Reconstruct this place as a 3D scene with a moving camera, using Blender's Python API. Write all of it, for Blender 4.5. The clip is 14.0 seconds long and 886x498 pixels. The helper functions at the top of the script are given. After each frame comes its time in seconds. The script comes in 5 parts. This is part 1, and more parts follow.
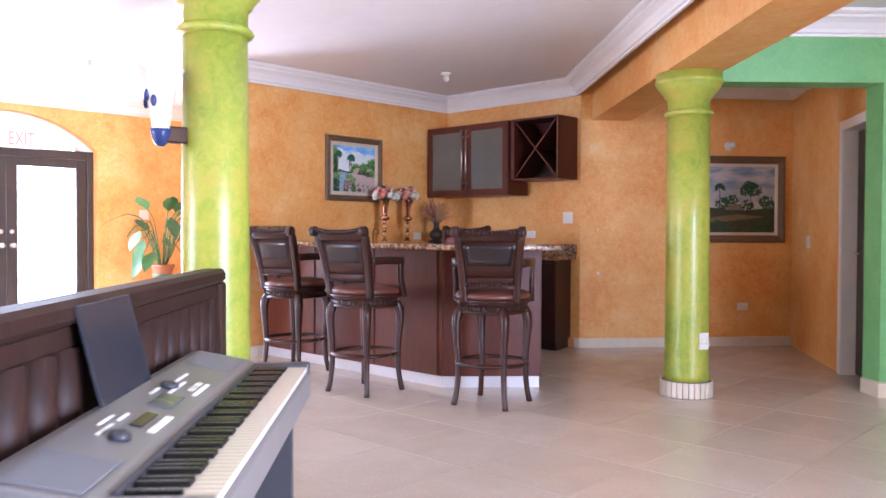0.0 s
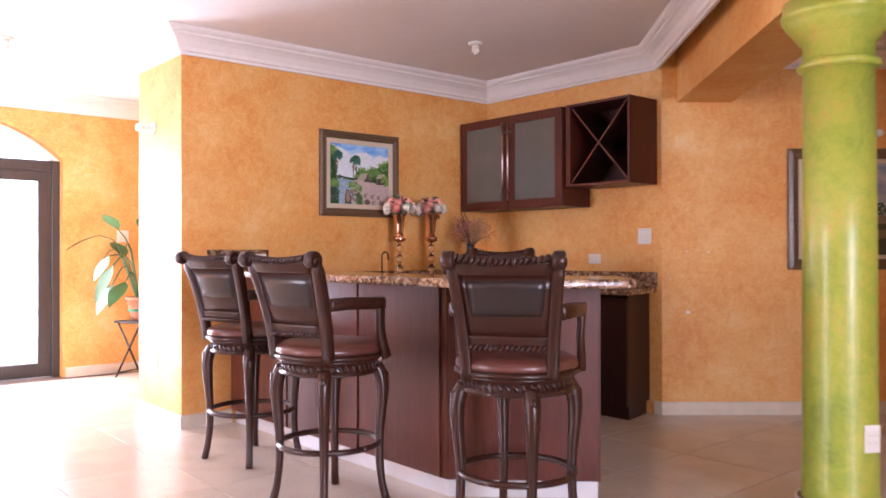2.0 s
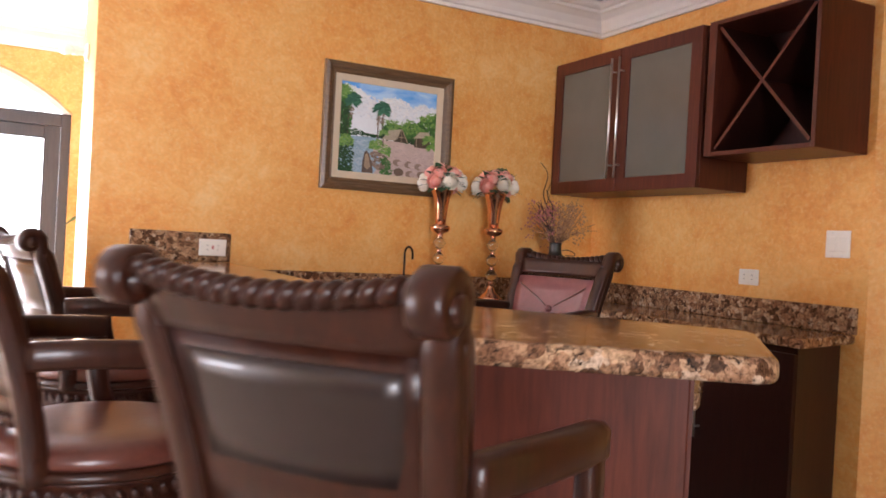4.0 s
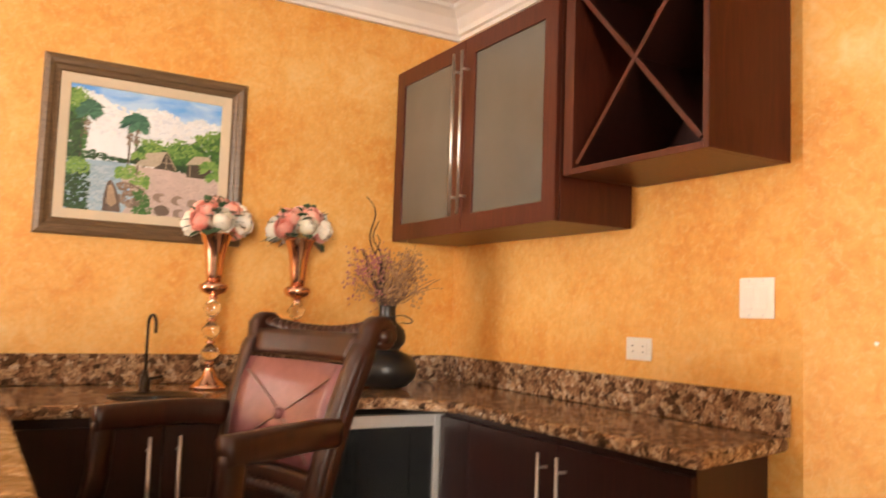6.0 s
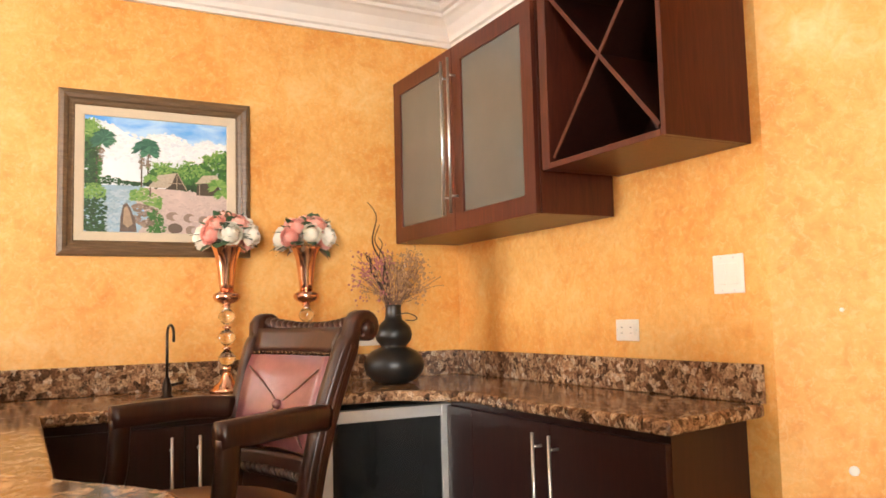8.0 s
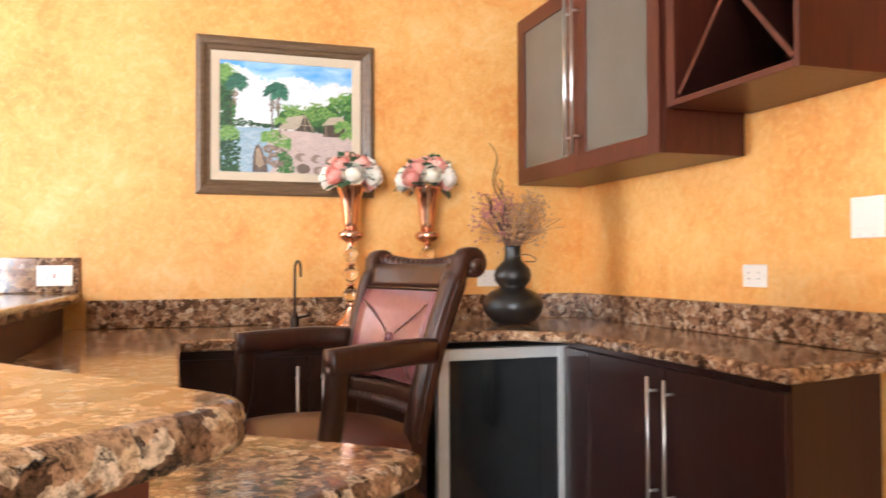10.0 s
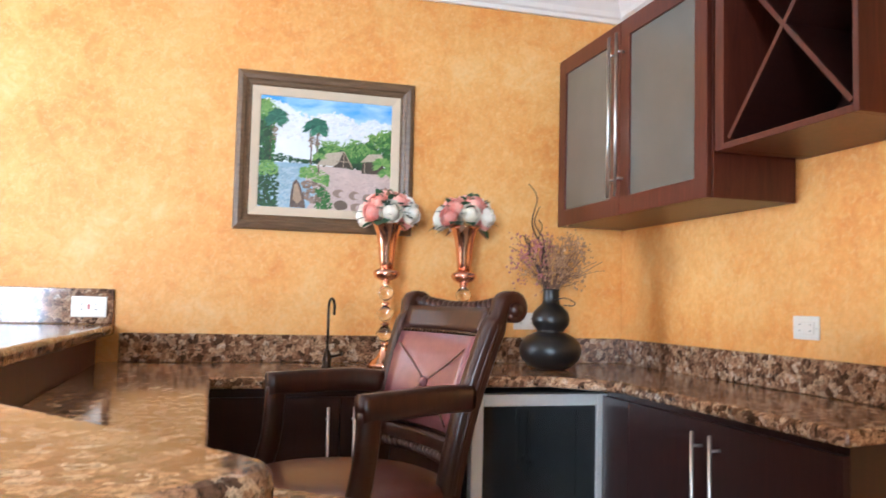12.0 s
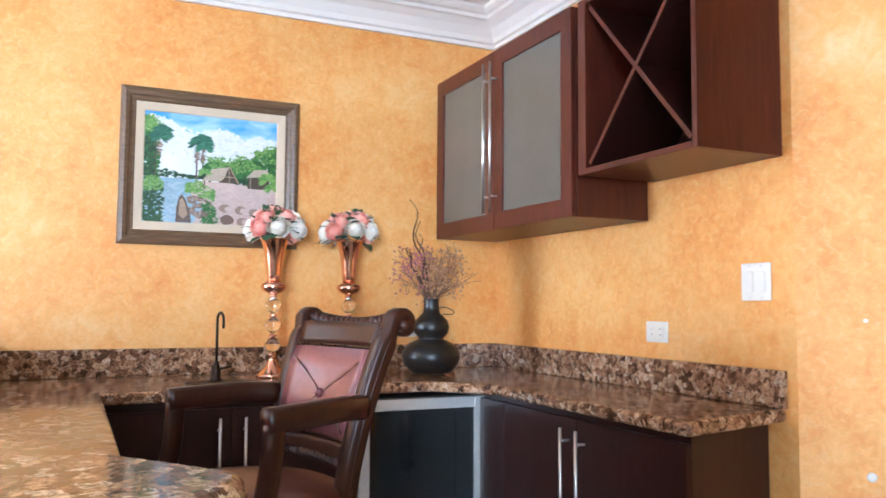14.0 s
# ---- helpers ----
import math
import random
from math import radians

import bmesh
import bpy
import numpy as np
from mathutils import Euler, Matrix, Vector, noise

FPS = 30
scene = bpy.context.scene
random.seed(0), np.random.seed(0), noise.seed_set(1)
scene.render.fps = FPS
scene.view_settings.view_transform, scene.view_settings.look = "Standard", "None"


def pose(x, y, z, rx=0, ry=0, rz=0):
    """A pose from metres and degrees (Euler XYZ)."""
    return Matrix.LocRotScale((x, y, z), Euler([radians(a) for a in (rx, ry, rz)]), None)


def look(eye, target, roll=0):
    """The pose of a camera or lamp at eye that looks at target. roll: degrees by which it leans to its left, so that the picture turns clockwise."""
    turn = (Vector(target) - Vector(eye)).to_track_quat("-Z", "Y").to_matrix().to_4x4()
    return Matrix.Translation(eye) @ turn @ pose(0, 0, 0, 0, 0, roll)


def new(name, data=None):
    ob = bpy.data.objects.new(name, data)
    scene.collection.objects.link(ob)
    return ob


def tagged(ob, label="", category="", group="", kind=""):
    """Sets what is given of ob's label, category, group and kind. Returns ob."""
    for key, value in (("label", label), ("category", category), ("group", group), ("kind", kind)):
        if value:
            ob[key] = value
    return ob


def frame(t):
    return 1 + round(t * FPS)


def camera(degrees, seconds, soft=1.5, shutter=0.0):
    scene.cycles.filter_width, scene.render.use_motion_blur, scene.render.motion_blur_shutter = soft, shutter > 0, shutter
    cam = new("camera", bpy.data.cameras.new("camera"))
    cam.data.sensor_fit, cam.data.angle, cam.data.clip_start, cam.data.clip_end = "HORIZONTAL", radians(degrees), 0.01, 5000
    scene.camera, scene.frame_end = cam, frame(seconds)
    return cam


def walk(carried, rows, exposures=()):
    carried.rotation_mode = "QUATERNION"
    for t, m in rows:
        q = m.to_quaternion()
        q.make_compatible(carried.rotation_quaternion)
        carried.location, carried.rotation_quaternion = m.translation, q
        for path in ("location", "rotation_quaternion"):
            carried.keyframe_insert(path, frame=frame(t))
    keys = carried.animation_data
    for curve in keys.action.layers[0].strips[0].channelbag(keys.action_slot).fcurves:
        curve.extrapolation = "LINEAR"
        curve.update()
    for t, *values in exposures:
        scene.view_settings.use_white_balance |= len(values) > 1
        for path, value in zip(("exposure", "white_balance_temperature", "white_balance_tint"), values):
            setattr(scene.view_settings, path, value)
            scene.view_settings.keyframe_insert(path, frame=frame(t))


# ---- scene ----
cam = camera(57.7, 14.0, soft=1.6, shutter=0.5)
PATH = [
    (0, (0.51, 2.458, 1.161), (-0.87, 3.906, 1.119), 0.2),
    (0.5, (0.318, 2.824, 1.186), (-1.093, 4.24, 1.135), 0.5),
    (1, (0.029, 3.29, 1.146), (-1.404, 4.686, 1.144), 0.7),
    (1.5, (-0.266, 3.764, 1.173), (-1.799, 5.048, 1.21), 2.4),
    (2, (-0.645, 4.2, 1.194), (-2.162, 5.504, 1.202), -0.1),
    (2.2, (-0.783, 4.392, 1.198), (-2.339, 5.648, 1.227), -0.2),
    (4.3, (-2.118, 6.316, 1.233), (-3.897, 7.23, 1.223), 2.7),
    (4.5, (-2.226, 6.425, 1.263), (-3.972, 7.399, 1.299), 0.3),
    (5, (-2.397, 6.763, 1.263), (-4.164, 7.696, 1.34), 1.2),
    (5.5, (-2.528, 7.065, 1.243), (-4.27, 8.046, 1.293), 1.1),
    (6, (-2.678, 7.3, 1.234), (-4.397, 8.309, 1.395), 2.0),
    (6.5, (-2.665, 7.496, 1.221), (-4.397, 8.463, 1.473), 0.9),
    (7, (-2.607, 7.549, 1.201), (-4.366, 8.468, 1.449), -0.8),
    (7.2, (-2.578, 7.44, 1.209), (-4.329, 8.384, 1.414), -0.9),
    (9.3, (-2.379, 7.323, 1.183), (-4.194, 8.156, 1.279), -0.9),
    (9.5, (-2.387, 7.351, 1.182), (-4.229, 8.124, 1.273), -0.3),
    (10, (-2.444, 7.413, 1.181), (-4.344, 8.039, 1.22), -0.2),
    (10.5, (-2.517, 7.357, 1.185), (-4.473, 7.773, 1.243), 0.9),
    (11, (-2.56, 7.362, 1.184), (-4.532, 7.693, 1.237), 0.9),
    (11.5, (-2.555, 7.388, 1.156), (-4.512, 7.794, 1.223), 0.9),
    (12, (-2.509, 7.417, 1.194), (-4.429, 7.962, 1.326), 1.4),
    (12.5, (-2.501, 7.371, 1.212), (-4.402, 7.977, 1.342), 1.5),
    (13, (-2.456, 7.365, 1.236), (-4.316, 8.09, 1.363), 1.1),
    (13.5, (-2.41, 7.34, 1.229), (-4.249, 8.113, 1.367), 0.9),
    (14, (-2.351, 7.31, 1.232), (-4.161, 8.151, 1.371), 0.4),
]
walk(cam, [(t, look(eye, target, roll)) for t, eye, target, roll in PATH],
     exposures=[(0, 0.08, 5150, 21), (0.5, 0.08, 5150, 21), (1.0, 0.06, 5800, 29), (1.5, 0.04, 6200, 34), (2.2, 0.05, 5750, 28), (4.3, 0.08, 6400, 18), (5.0, 0.52, 8200, 20),
                (5.5, 0.62, 8600, 20), (6.5, 0.96, 7300, 11), (7.2, 1.05, 7000, 9), (9.3, 1.1, 6650, 10), (10.0, 1.2, 5900, 8), (10.5, 1.3, 5250, 6), (11.0, 1.18, 4800, 6), (12.0, 0.98, 5150, 4), (13.0, 0.92, 5150, 1), (14, 1.08, 4850, 3)])

# ---- world and light ----
world = bpy.data.worlds.new("sky")
scene.world = world
world.use_nodes = True
wn = world.node_tree.nodes
sky = wn.new("ShaderNodeTexSky")
sky.sky_type, sky.sun_disc = "NISHITA", False
sky.sun_elevation, sky.sun_rotation = radians(48), radians(215)
wn["Background"].inputs[1].default_value = 0.14
world.node_tree.links.new(sky.outputs[0], wn["Background"].inputs[0])

sun_data = bpy.data.lights.new("sun", "SUN")
sun_data.energy, sun_data.angle, sun_data.color = 3.5, radians(0.5), (1, 0.95, 0.86)
sun = new("sun", sun_data)
sun.matrix_world = look((-20, -14, 22), (-7, 5, 0))


def area_lamp(name, eye, target, w, h, watts, color=(0.96, 0.98, 1.0)):
    d = bpy.data.lights.new(name, "AREA")
    d.shape, d.size, d.size_y, d.energy, d.color = "RECTANGLE", w, h, watts, color
    ob = new(name, d)
    ob.matrix_world = look(eye, target)
    return ob


# daylight through the arched door and through unseen, inferred openings of the south wall
area_lamp("door_daylight", (-8.80, 5.52, 1.15), (0, 5.52, 0.9), 1.5, 1.9, 210)
for wx, power in ((-5.95, 285),):
    area_lamp("window_daylight", (wx, -2.05, 1.45), (wx, 6, 1.1), 2.1, 1.9, power)
# fill lamp added in an unseen east opening to brighten the bar wall
area_lamp("east_daylight", (4.55, 3.9, 1.45), (-3, 2.8, 2.2), 2.3, 1.9, 335).data.spread = radians(125)

# ---- materials ----
def nodes_of(m):
    m.use_nodes = True
    return m.node_tree.nodes, m.node_tree.links, m.node_tree.nodes["Principled BSDF"]


def tex_coord(n, l, scale=(1, 1, 1), space="Object"):
    c, mp = n.new("ShaderNodeTexCoord"), n.new("ShaderNodeMapping")
    mp.inputs["Scale"].default_value = scale
    l.new(c.outputs[space], mp.inputs[0])
    return mp.outputs[0]


def noise_node(n, l, co, scale, detail=4, rough=0.55, distort=0.0):
    t = n.new("ShaderNodeTexNoise")
    t.inputs["Scale"].default_value, t.inputs["Detail"].default_value = scale, detail
    t.inputs["Roughness"].default_value, t.inputs["Distortion"].default_value = rough, distort
    l.new(co, t.inputs["Vector"])
    return t.outputs[0]


def ramp(n, l, fac, stops):
    r = n.new("ShaderNodeValToRGB")
    e = r.color_ramp.elements
    while len(e) < len(stops):
        e.new(0.5)
    for el, (p, c) in zip(e, stops):
        el.position, el.color = p, (*c, 1)
    l.new(fac, r.inputs[0])
    return r.outputs[0]


def mix(n, l, a, b, fac, mode="MIX"):
    m = n.new("ShaderNodeMix")
    m.data_type, m.blend_type = "RGBA", mode
    for sock, v in ((m.inputs[0], fac), (m.inputs[6], a), (m.inputs[7], b)):
        if isinstance(v, (int, float)):
            sock.default_value = v
        elif isinstance(v, tuple):
            sock.default_value = (*v, 1)
        else:
            l.new(v, sock)
    return m.outputs[2]


def bump(n, l, b, h, strength, dist=0.002):
    k = n.new("ShaderNodeBump")
    k.inputs["Strength"].default_value, k.inputs["Distance"].default_value = strength, dist
    l.new(h, k.inputs["Height"])
    l.new(k.outputs[0], b.inputs["Normal"])


def simple(name, color, rough=0.5, metal=0.0, vary=0.12, scale=25, relief=0.15, coat=0.0):
    """A plain surface with slight mottling, fine relief and uneven gloss."""
    m = bpy.data.materials.new(name)
    n, l, b = nodes_of(m)
    co = tex_coord(n, l)
    f = noise_node(n, l, co, scale)
    g = noise_node(n, l, co, scale / 8, 3)
    lo, hi = tuple(c * (1 - vary) for c in color), tuple(min(1, c * (1 + vary)) for c in color)
    c1 = ramp(n, l, f, [(0.3, lo), (0.7, hi)])
    c2 = ramp(n, l, g, [(0.3, lo), (0.7, hi)])
    l.new(mix(n, l, c1, c2, 0.5), b.inputs["Base Color"])
    r = n.new("ShaderNodeMapRange")
    r.inputs[3].default_value, r.inputs[4].default_value = max(0.02, rough - 0.07), min(1, rough + 0.07)
    l.new(g, r.inputs[0])
    l.new(r.outputs[0], b.inputs["Roughness"])
    b.inputs["Metallic"].default_value = metal
    b.inputs["Coat Weight"].default_value = coat
    if relief:
        bump(n, l, b, f, relief, 0.001)
    return m


def mottled(name, stops, scale, rough, relief, coat=0.0, fine=60.0, pale=0.0, cloud=0.45, coat_rough=0.12):
    """Sponged paint: clouds of close shades with torn edges and a slight plaster relief."""
    m = bpy.data.materials.new(name)
    n, l, b = nodes_of(m)
    co = tex_coord(n, l)
    big = noise_node(n, l, co, scale, 2, 0.5, 0.3)
    mid = noise_node(n, l, co, scale * 6, 6, 0.65, 0.9)
    fin = noise_node(n, l, co, fine, 4, 0.6)
    add = n.new("ShaderNodeMath")
    add.operation = "MULTIPLY_ADD"
    l.new(mid, add.inputs[0])
    add.inputs[1].default_value = 1 - cloud
    sc = n.new("ShaderNodeMath")
    sc.operation = "MULTIPLY"
    sc.inputs[1].default_value = cloud
    l.new(big, sc.inputs[0])
    l.new(sc.outputs[0], add.inputs[2])
    col = ramp(n, l, add.outputs[0], stops)
    torn = noise_node(n, l, co, scale * 17, 8, 0.72, 0.7)
    k = ramp(n, l, torn, [(0.50, (0, 0, 0)), (0.66, (pale, pale, pale))])
    col = mix(n, l, col, stops[-1][1], k)
    flecks = ramp(n, l, fin, [(0.35, (0.90, 0.89, 0.86)), (0.65, (1.0, 1.0, 1.0))])
    l.new(mix(n, l, col, flecks, 0.8, "MULTIPLY"), b.inputs["Base Color"])
    b.inputs["Roughness"].default_value = rough
    b.inputs["Coat Weight"].default_value = coat
    b.inputs["Coat Roughness"].default_value = coat_rough
    bump(n, l, b, mid, relief, 0.004)
    return m


def wood(name, dark, light, rough=0.3, coat=0.2, along="Z", scale=1.0, spec=0.5):
    m = bpy.data.materials.new(name)
    n, l, b = nodes_of(m)
    s = {"Z": (14, 14, 1.2), "X": (1.2, 14, 14), "Y": (14, 1.2, 14)}[along]
    co = tex_coord(n, l, tuple(v * scale for v in s))
    g = noise_node(n, l, co, 3.0, 6, 0.6, 1.2)
    fine = noise_node(n, l, co, 14.0, 3)
    c = ramp(n, l, g, [(0.25, dark), (0.75, light)])
    l.new(mix(n, l, c, ramp(n, l, fine, [(0.3, (0.8, 0.8, 0.8)), (0.7, (1, 1, 1))]), 0.6, "MULTIPLY"), b.inputs["Base Color"])
    b.inputs["Roughness"].default_value = rough
    b.inputs["Coat Weight"].default_value = coat
    b.inputs["Coat Roughness"].default_value = 0.15
    b.inputs["Specular IOR Level"].default_value = spec
    bump(n, l, b, fine, 0.06, 0.001)
    return m


def granite_mat():
    m = bpy.data.materials.new("granite")
    n, l, b = nodes_of(m)
    co = tex_coord(n, l)
    warp = n.new("ShaderNodeTexNoise")
    warp.inputs["Scale"].default_value, warp.inputs["Detail"].default_value = 48, 6
    l.new(co, warp.inputs["Vector"])
    off = n.new("ShaderNodeVectorMath")
    off.operation = "MULTIPLY_ADD"
    l.new(warp.outputs["Color"], off.inputs[0])
    off.inputs[1].default_value = (0.034, 0.034, 0.034)
    l.new(co, off.inputs[2])
    v = n.new("ShaderNodeTexVoronoi")
    v.inputs["Scale"].default_value = 50
    l.new(off.outputs[0], v.inputs["Vector"])
    sep = n.new("ShaderNodeSeparateColor")
    l.new(v.outputs["Color"], sep.inputs[0])
    clasts = ramp(n, l, sep.outputs[0], [(0.0, (0.09, 0.05, 0.03)), (0.22, (0.24, 0.125, 0.07)), (0.5, (0.42, 0.25, 0.15)), (0.8, (0.55, 0.37, 0.23)), (1.0, (0.66, 0.52, 0.40))])
    veins = noise_node(n, l, off.outputs[0], 46, 8, 0.8, 1.2)
    dark = ramp(n, l, veins, [(0.40, (0, 0, 0)), (0.48, (1, 1, 1))])
    c = mix(n, l, (0.014, 0.011, 0.010), clasts, dark)
    speck = noise_node(n, l, co, 120, 6, 0.75)
    c = mix(n, l, c, ramp(n, l, speck, [(0.38, (0.28, 0.25, 0.22)), (0.56, (1.1, 1.08, 1.05))]), 0.85, "MULTIPLY")
    big = noise_node(n, l, co, 4, 3, 0.6, 0.8)
    c = mix(n, l, c, ramp(n, l, big, [(0.35, (0.65, 0.58, 0.54)), (0.65, (1.1, 1.06, 1.0))]), 0.6, "MULTIPLY")
    l.new(c, b.inputs["Base Color"])
    b.inputs["Roughness"].default_value = 0.10
    b.inputs["Specular IOR Level"].default_value = 0.2
    return m


def tile_mat():
    m = bpy.data.materials.new("floor_tile")
    n, l, b = nodes_of(m)
    info = n.new("ShaderNodeObjectInfo")
    shift = n.new("ShaderNodeVectorMath")
    shift.operation = "ADD"
    l.new(tex_coord(n, l), shift.inputs[0])
    sc = n.new("ShaderNodeMath")
    sc.operation = "MULTIPLY"
    sc.inputs[1].default_value = 37.0
    l.new(info.outputs["Random"], sc.inputs[0])
    l.new(sc.outputs[0], shift.inputs[1])
    co = shift.outputs[0]
    a = noise_node(n, l, co, 3, 5, 0.6, 0.5)
    f = noise_node(n, l, co, 90, 3)
    c = ramp(n, l, a, [(0.3, (0.62, 0.53, 0.43)), (0.7, (0.68, 0.59, 0.49))])
    c = mix(n, l, c, ramp(n, l, f, [(0.35, (0.9, 0.88, 0.86)), (0.65, (1, 1, 1))]), 0.7, "MULTIPLY")
    c = mix(n, l, c, ramp(n, l, info.outputs["Random"], [(0, (0.93, 0.92, 0.91)), (1, (1, 1, 1))]), 1.0, "MULTIPLY")
    l.new(c, b.inputs["Base Color"])
    rr = ramp(n, l, a, [(0.3, (0.22, 0.22, 0.22)), (0.7, (0.27, 0.27, 0.27))])
    l.new(rr, b.inputs["Roughness"])
    return m


def glass_mat(name, color=(1, 1, 1), rough=0.0):
    m = bpy.data.materials.new(name)
    n, l, b = nodes_of(m)
    b.inputs["Base Color"].default_value = (*color, 1)
    b.inputs["Roughness"].default_value = rough
    b.inputs["Transmission Weight"].default_value = 1
    b.inputs["IOR"].default_value = 1.45
    return m


ORANGE = mottled("orange_sponged_plaster", [(0.30, (0.72, 0.27, 0.045)), (0.43, (0.79, 0.36, 0.08)), (0.56, (0.84, 0.46, 0.135)), (0.72, (0.88, 0.61, 0.28))], 2.4, 0.55, 0.45, 0.0, pale=0.42, cloud=0.52)
LIME = mottled("lime_green_marbled_paint", [(0.3, (0.19, 0.27, 0.03)), (0.45, (0.34, 0.41, 0.045)), (0.55, (0.44, 0.46, 0.06)), (0.66, (0.54, 0.40, 0.08))], 2.6, 0.40, 0.1, 0.22, cloud=0.55, coat_rough=0.2)
MINT = mottled("mint_green_paint", [(0.3, (0.16, 0.42, 0.14)), (0.7, (0.24, 0.55, 0.21))], 1.2, 0.45, 0.12)
WHITE = simple("white_paint", (0.86, 0.83, 0.80), 0.5, 0, 0.03, 18, 0.08)
CEILING = simple("ceiling_paint", (0.86, 0.82, 0.81), 0.7, 0, 0.03, 9, 0.12)
SKIRT = simple("cream_tile_skirting", (0.70, 0.62, 0.50), 0.35, 0, 0.08, 12, 0.05)
GROUT = simple("grout", (0.16, 0.11, 0.08), 0.9, 0, 0.2, 60, 0.3)
TILE = tile_mat()
GRANITE = granite_mat()
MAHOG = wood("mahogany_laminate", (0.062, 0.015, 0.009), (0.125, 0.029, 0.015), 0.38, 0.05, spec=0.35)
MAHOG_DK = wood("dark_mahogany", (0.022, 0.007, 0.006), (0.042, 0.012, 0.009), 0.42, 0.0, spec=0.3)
STOOL_WOOD = wood("dark_walnut_stool", (0.018, 0.0055, 0.0032), (0.052, 0.0145, 0.0075), 0.30, 0.0, spec=0.4)
RAIL_WOOD = wood("dark_rail_wood", (0.02, 0.010, 0.008), (0.06, 0.026, 0.018), 0.55, 0.0, spec=0.3)
STEEL = simple("brushed_steel", (0.66, 0.65, 0.63), 0.36, 1.0, 0.05, 90, 0.05)
FROST = simple("frosted_glass", (0.125, 0.118, 0.10), 0.24, 0, 0.08, 6, 0.03, 0.1)
PLASTIC = simple("white_plastic", (0.80, 0.77, 0.70), 0.3, 0, 0.02, 30, 0.0)
PLINTH = simple("pale_plinth", (0.66, 0.66, 0.68), 0.3, 0.3, 0.06, 20, 0.04)

# ---- shape helpers ----
def bx(bm, lo, hi, bev=0.0, seg=1):
    x0, y0, z0 = lo
    x1, y1, z1 = hi
    r = bmesh.ops.create_cube(bm, size=1.0, matrix=Matrix.LocRotScale(((x0 + x1) / 2, (y0 + y1) / 2, (z0 + z1) / 2), None, (abs(x1 - x0), abs(y1 - y0), abs(z1 - z0))))
    if bev:
        es = list({e for v in r["verts"] for e in v.link_edges})
        bmesh.ops.bevel(bm, geom=es, offset=bev, segments=seg, affect="EDGES", profile=0.5)
    return bm


def box(lo, hi, bev=0.0, seg=1):
    return bx(bmesh.new(), lo, hi, bev, seg)


def prism(pts, z0, z1, bev=0.0, seg=2, bm=None):
    """An upright prism over a plan polygon given anticlockwise."""
    own = bmesh.new()
    a = [own.verts.new((x, y, z0)) for x, y in pts]
    b = [own.verts.new((x, y, z1)) for x, y in pts]
    n = len(pts)
    top, low = own.faces.new(b), own.faces.new(a[::-1])
    for i in range(n):
        own.faces.new((a[i], a[(i + 1) % n], b[(i + 1) % n], b[i]))
    bmesh.ops.recalc_face_normals(own, faces=own.faces[:])
    if bev:
        bmesh.ops.bevel(own, geom=list(set(top.edges) | set(low.edges)), offset=bev, segments=seg, affect="EDGES", profile=0.5)
    if bm is None:
        return own
    me = bpy.data.meshes.new("tmp")
    own.to_mesh(me)
    own.free()
    bm.from_mesh(me)
    bpy.data.meshes.remove(me)
    return bm


def lathe(profile, seg=24, bm=None, at=(0, 0, 0)):
    """A turned shape from (radius, height) pairs; closed with caps."""
    bm = bm or bmesh.new()
    rings = []
    for r, z in profile:
        rings.append([bm.verts.new((at[0] + r * math.cos(2 * math.pi * i / seg), at[1] + r * math.sin(2 * math.pi * i / seg), at[2] + z)) for i in range(seg)])
    for p, q in zip(rings, rings[1:]):
        for i in range(seg):
            bm.faces.new((p[i], p[(i + 1) % seg], q[(i + 1) % seg], q[i]))
    bm.faces.new(rings[0][::-1])
    bm.faces.new(rings[-1])
    for f in bm.faces:
        f.smooth = True
    return bm


def tube(pts, radii, seg=10, bm=None, flat=1.0):
    """A round bar along points, with a radius at each; flat squeezes it sideways."""
    bm = bm or bmesh.new()
    pts = [Vector(p) for p in pts]
    if isinstance(radii, (int, float)):
        radii = [radii] * len(pts)
    rings, ref = [], None
    for i, p in enumerate(pts):
        d = (pts[min(i + 1, len(pts) - 1)] - pts[max(i - 1, 0)]).normalized()
        if ref is None:
            ref = d.orthogonal().normalized() if abs(d.z) > 0.99 or flat == 1.0 else Vector((0, 0, 1))
        u = (ref - d * ref.dot(d)).normalized()
        w = d.cross(u)
        ref = u
        rings.append([bm.verts.new(p + radii[i] * (math.cos(2 * math.pi * k / seg) * u + flat * math.sin(2 * math.pi * k / seg) * w)) for k in range(seg)])
    for a, b in zip(rings, rings[1:]):
        for k in range(seg):
            bm.faces.new((a[k], a[(k + 1) % seg], b[(k + 1) % seg], b[k]))
    bm.faces.new(rings[0][::-1])
    bm.faces.new(rings[-1])
    for f in bm.faces:
        f.smooth = True
    return bm


def smooth_path(ctrl, n=6):
    """Catmull-Rom points through control points."""
    c = [Vector(p) for p in ctrl]
    c = [2 * c[0] - c[1]] + c + [2 * c[-1] - c[-2]]
    out = []
    for i in range(1, len(c) - 2):
        for k in range(n):
            t = k / n
            out.append(0.5 * (2 * c[i] + (c[i + 1] - c[i - 1]) * t + (2 * c[i - 1] - 5 * c[i] + 4 * c[i + 1] - c[i + 2]) * t * t + (3 * c[i] - c[i - 1] - 3 * c[i + 1] + c[i + 2]) * t ** 3))
    return out + [c[-2]]


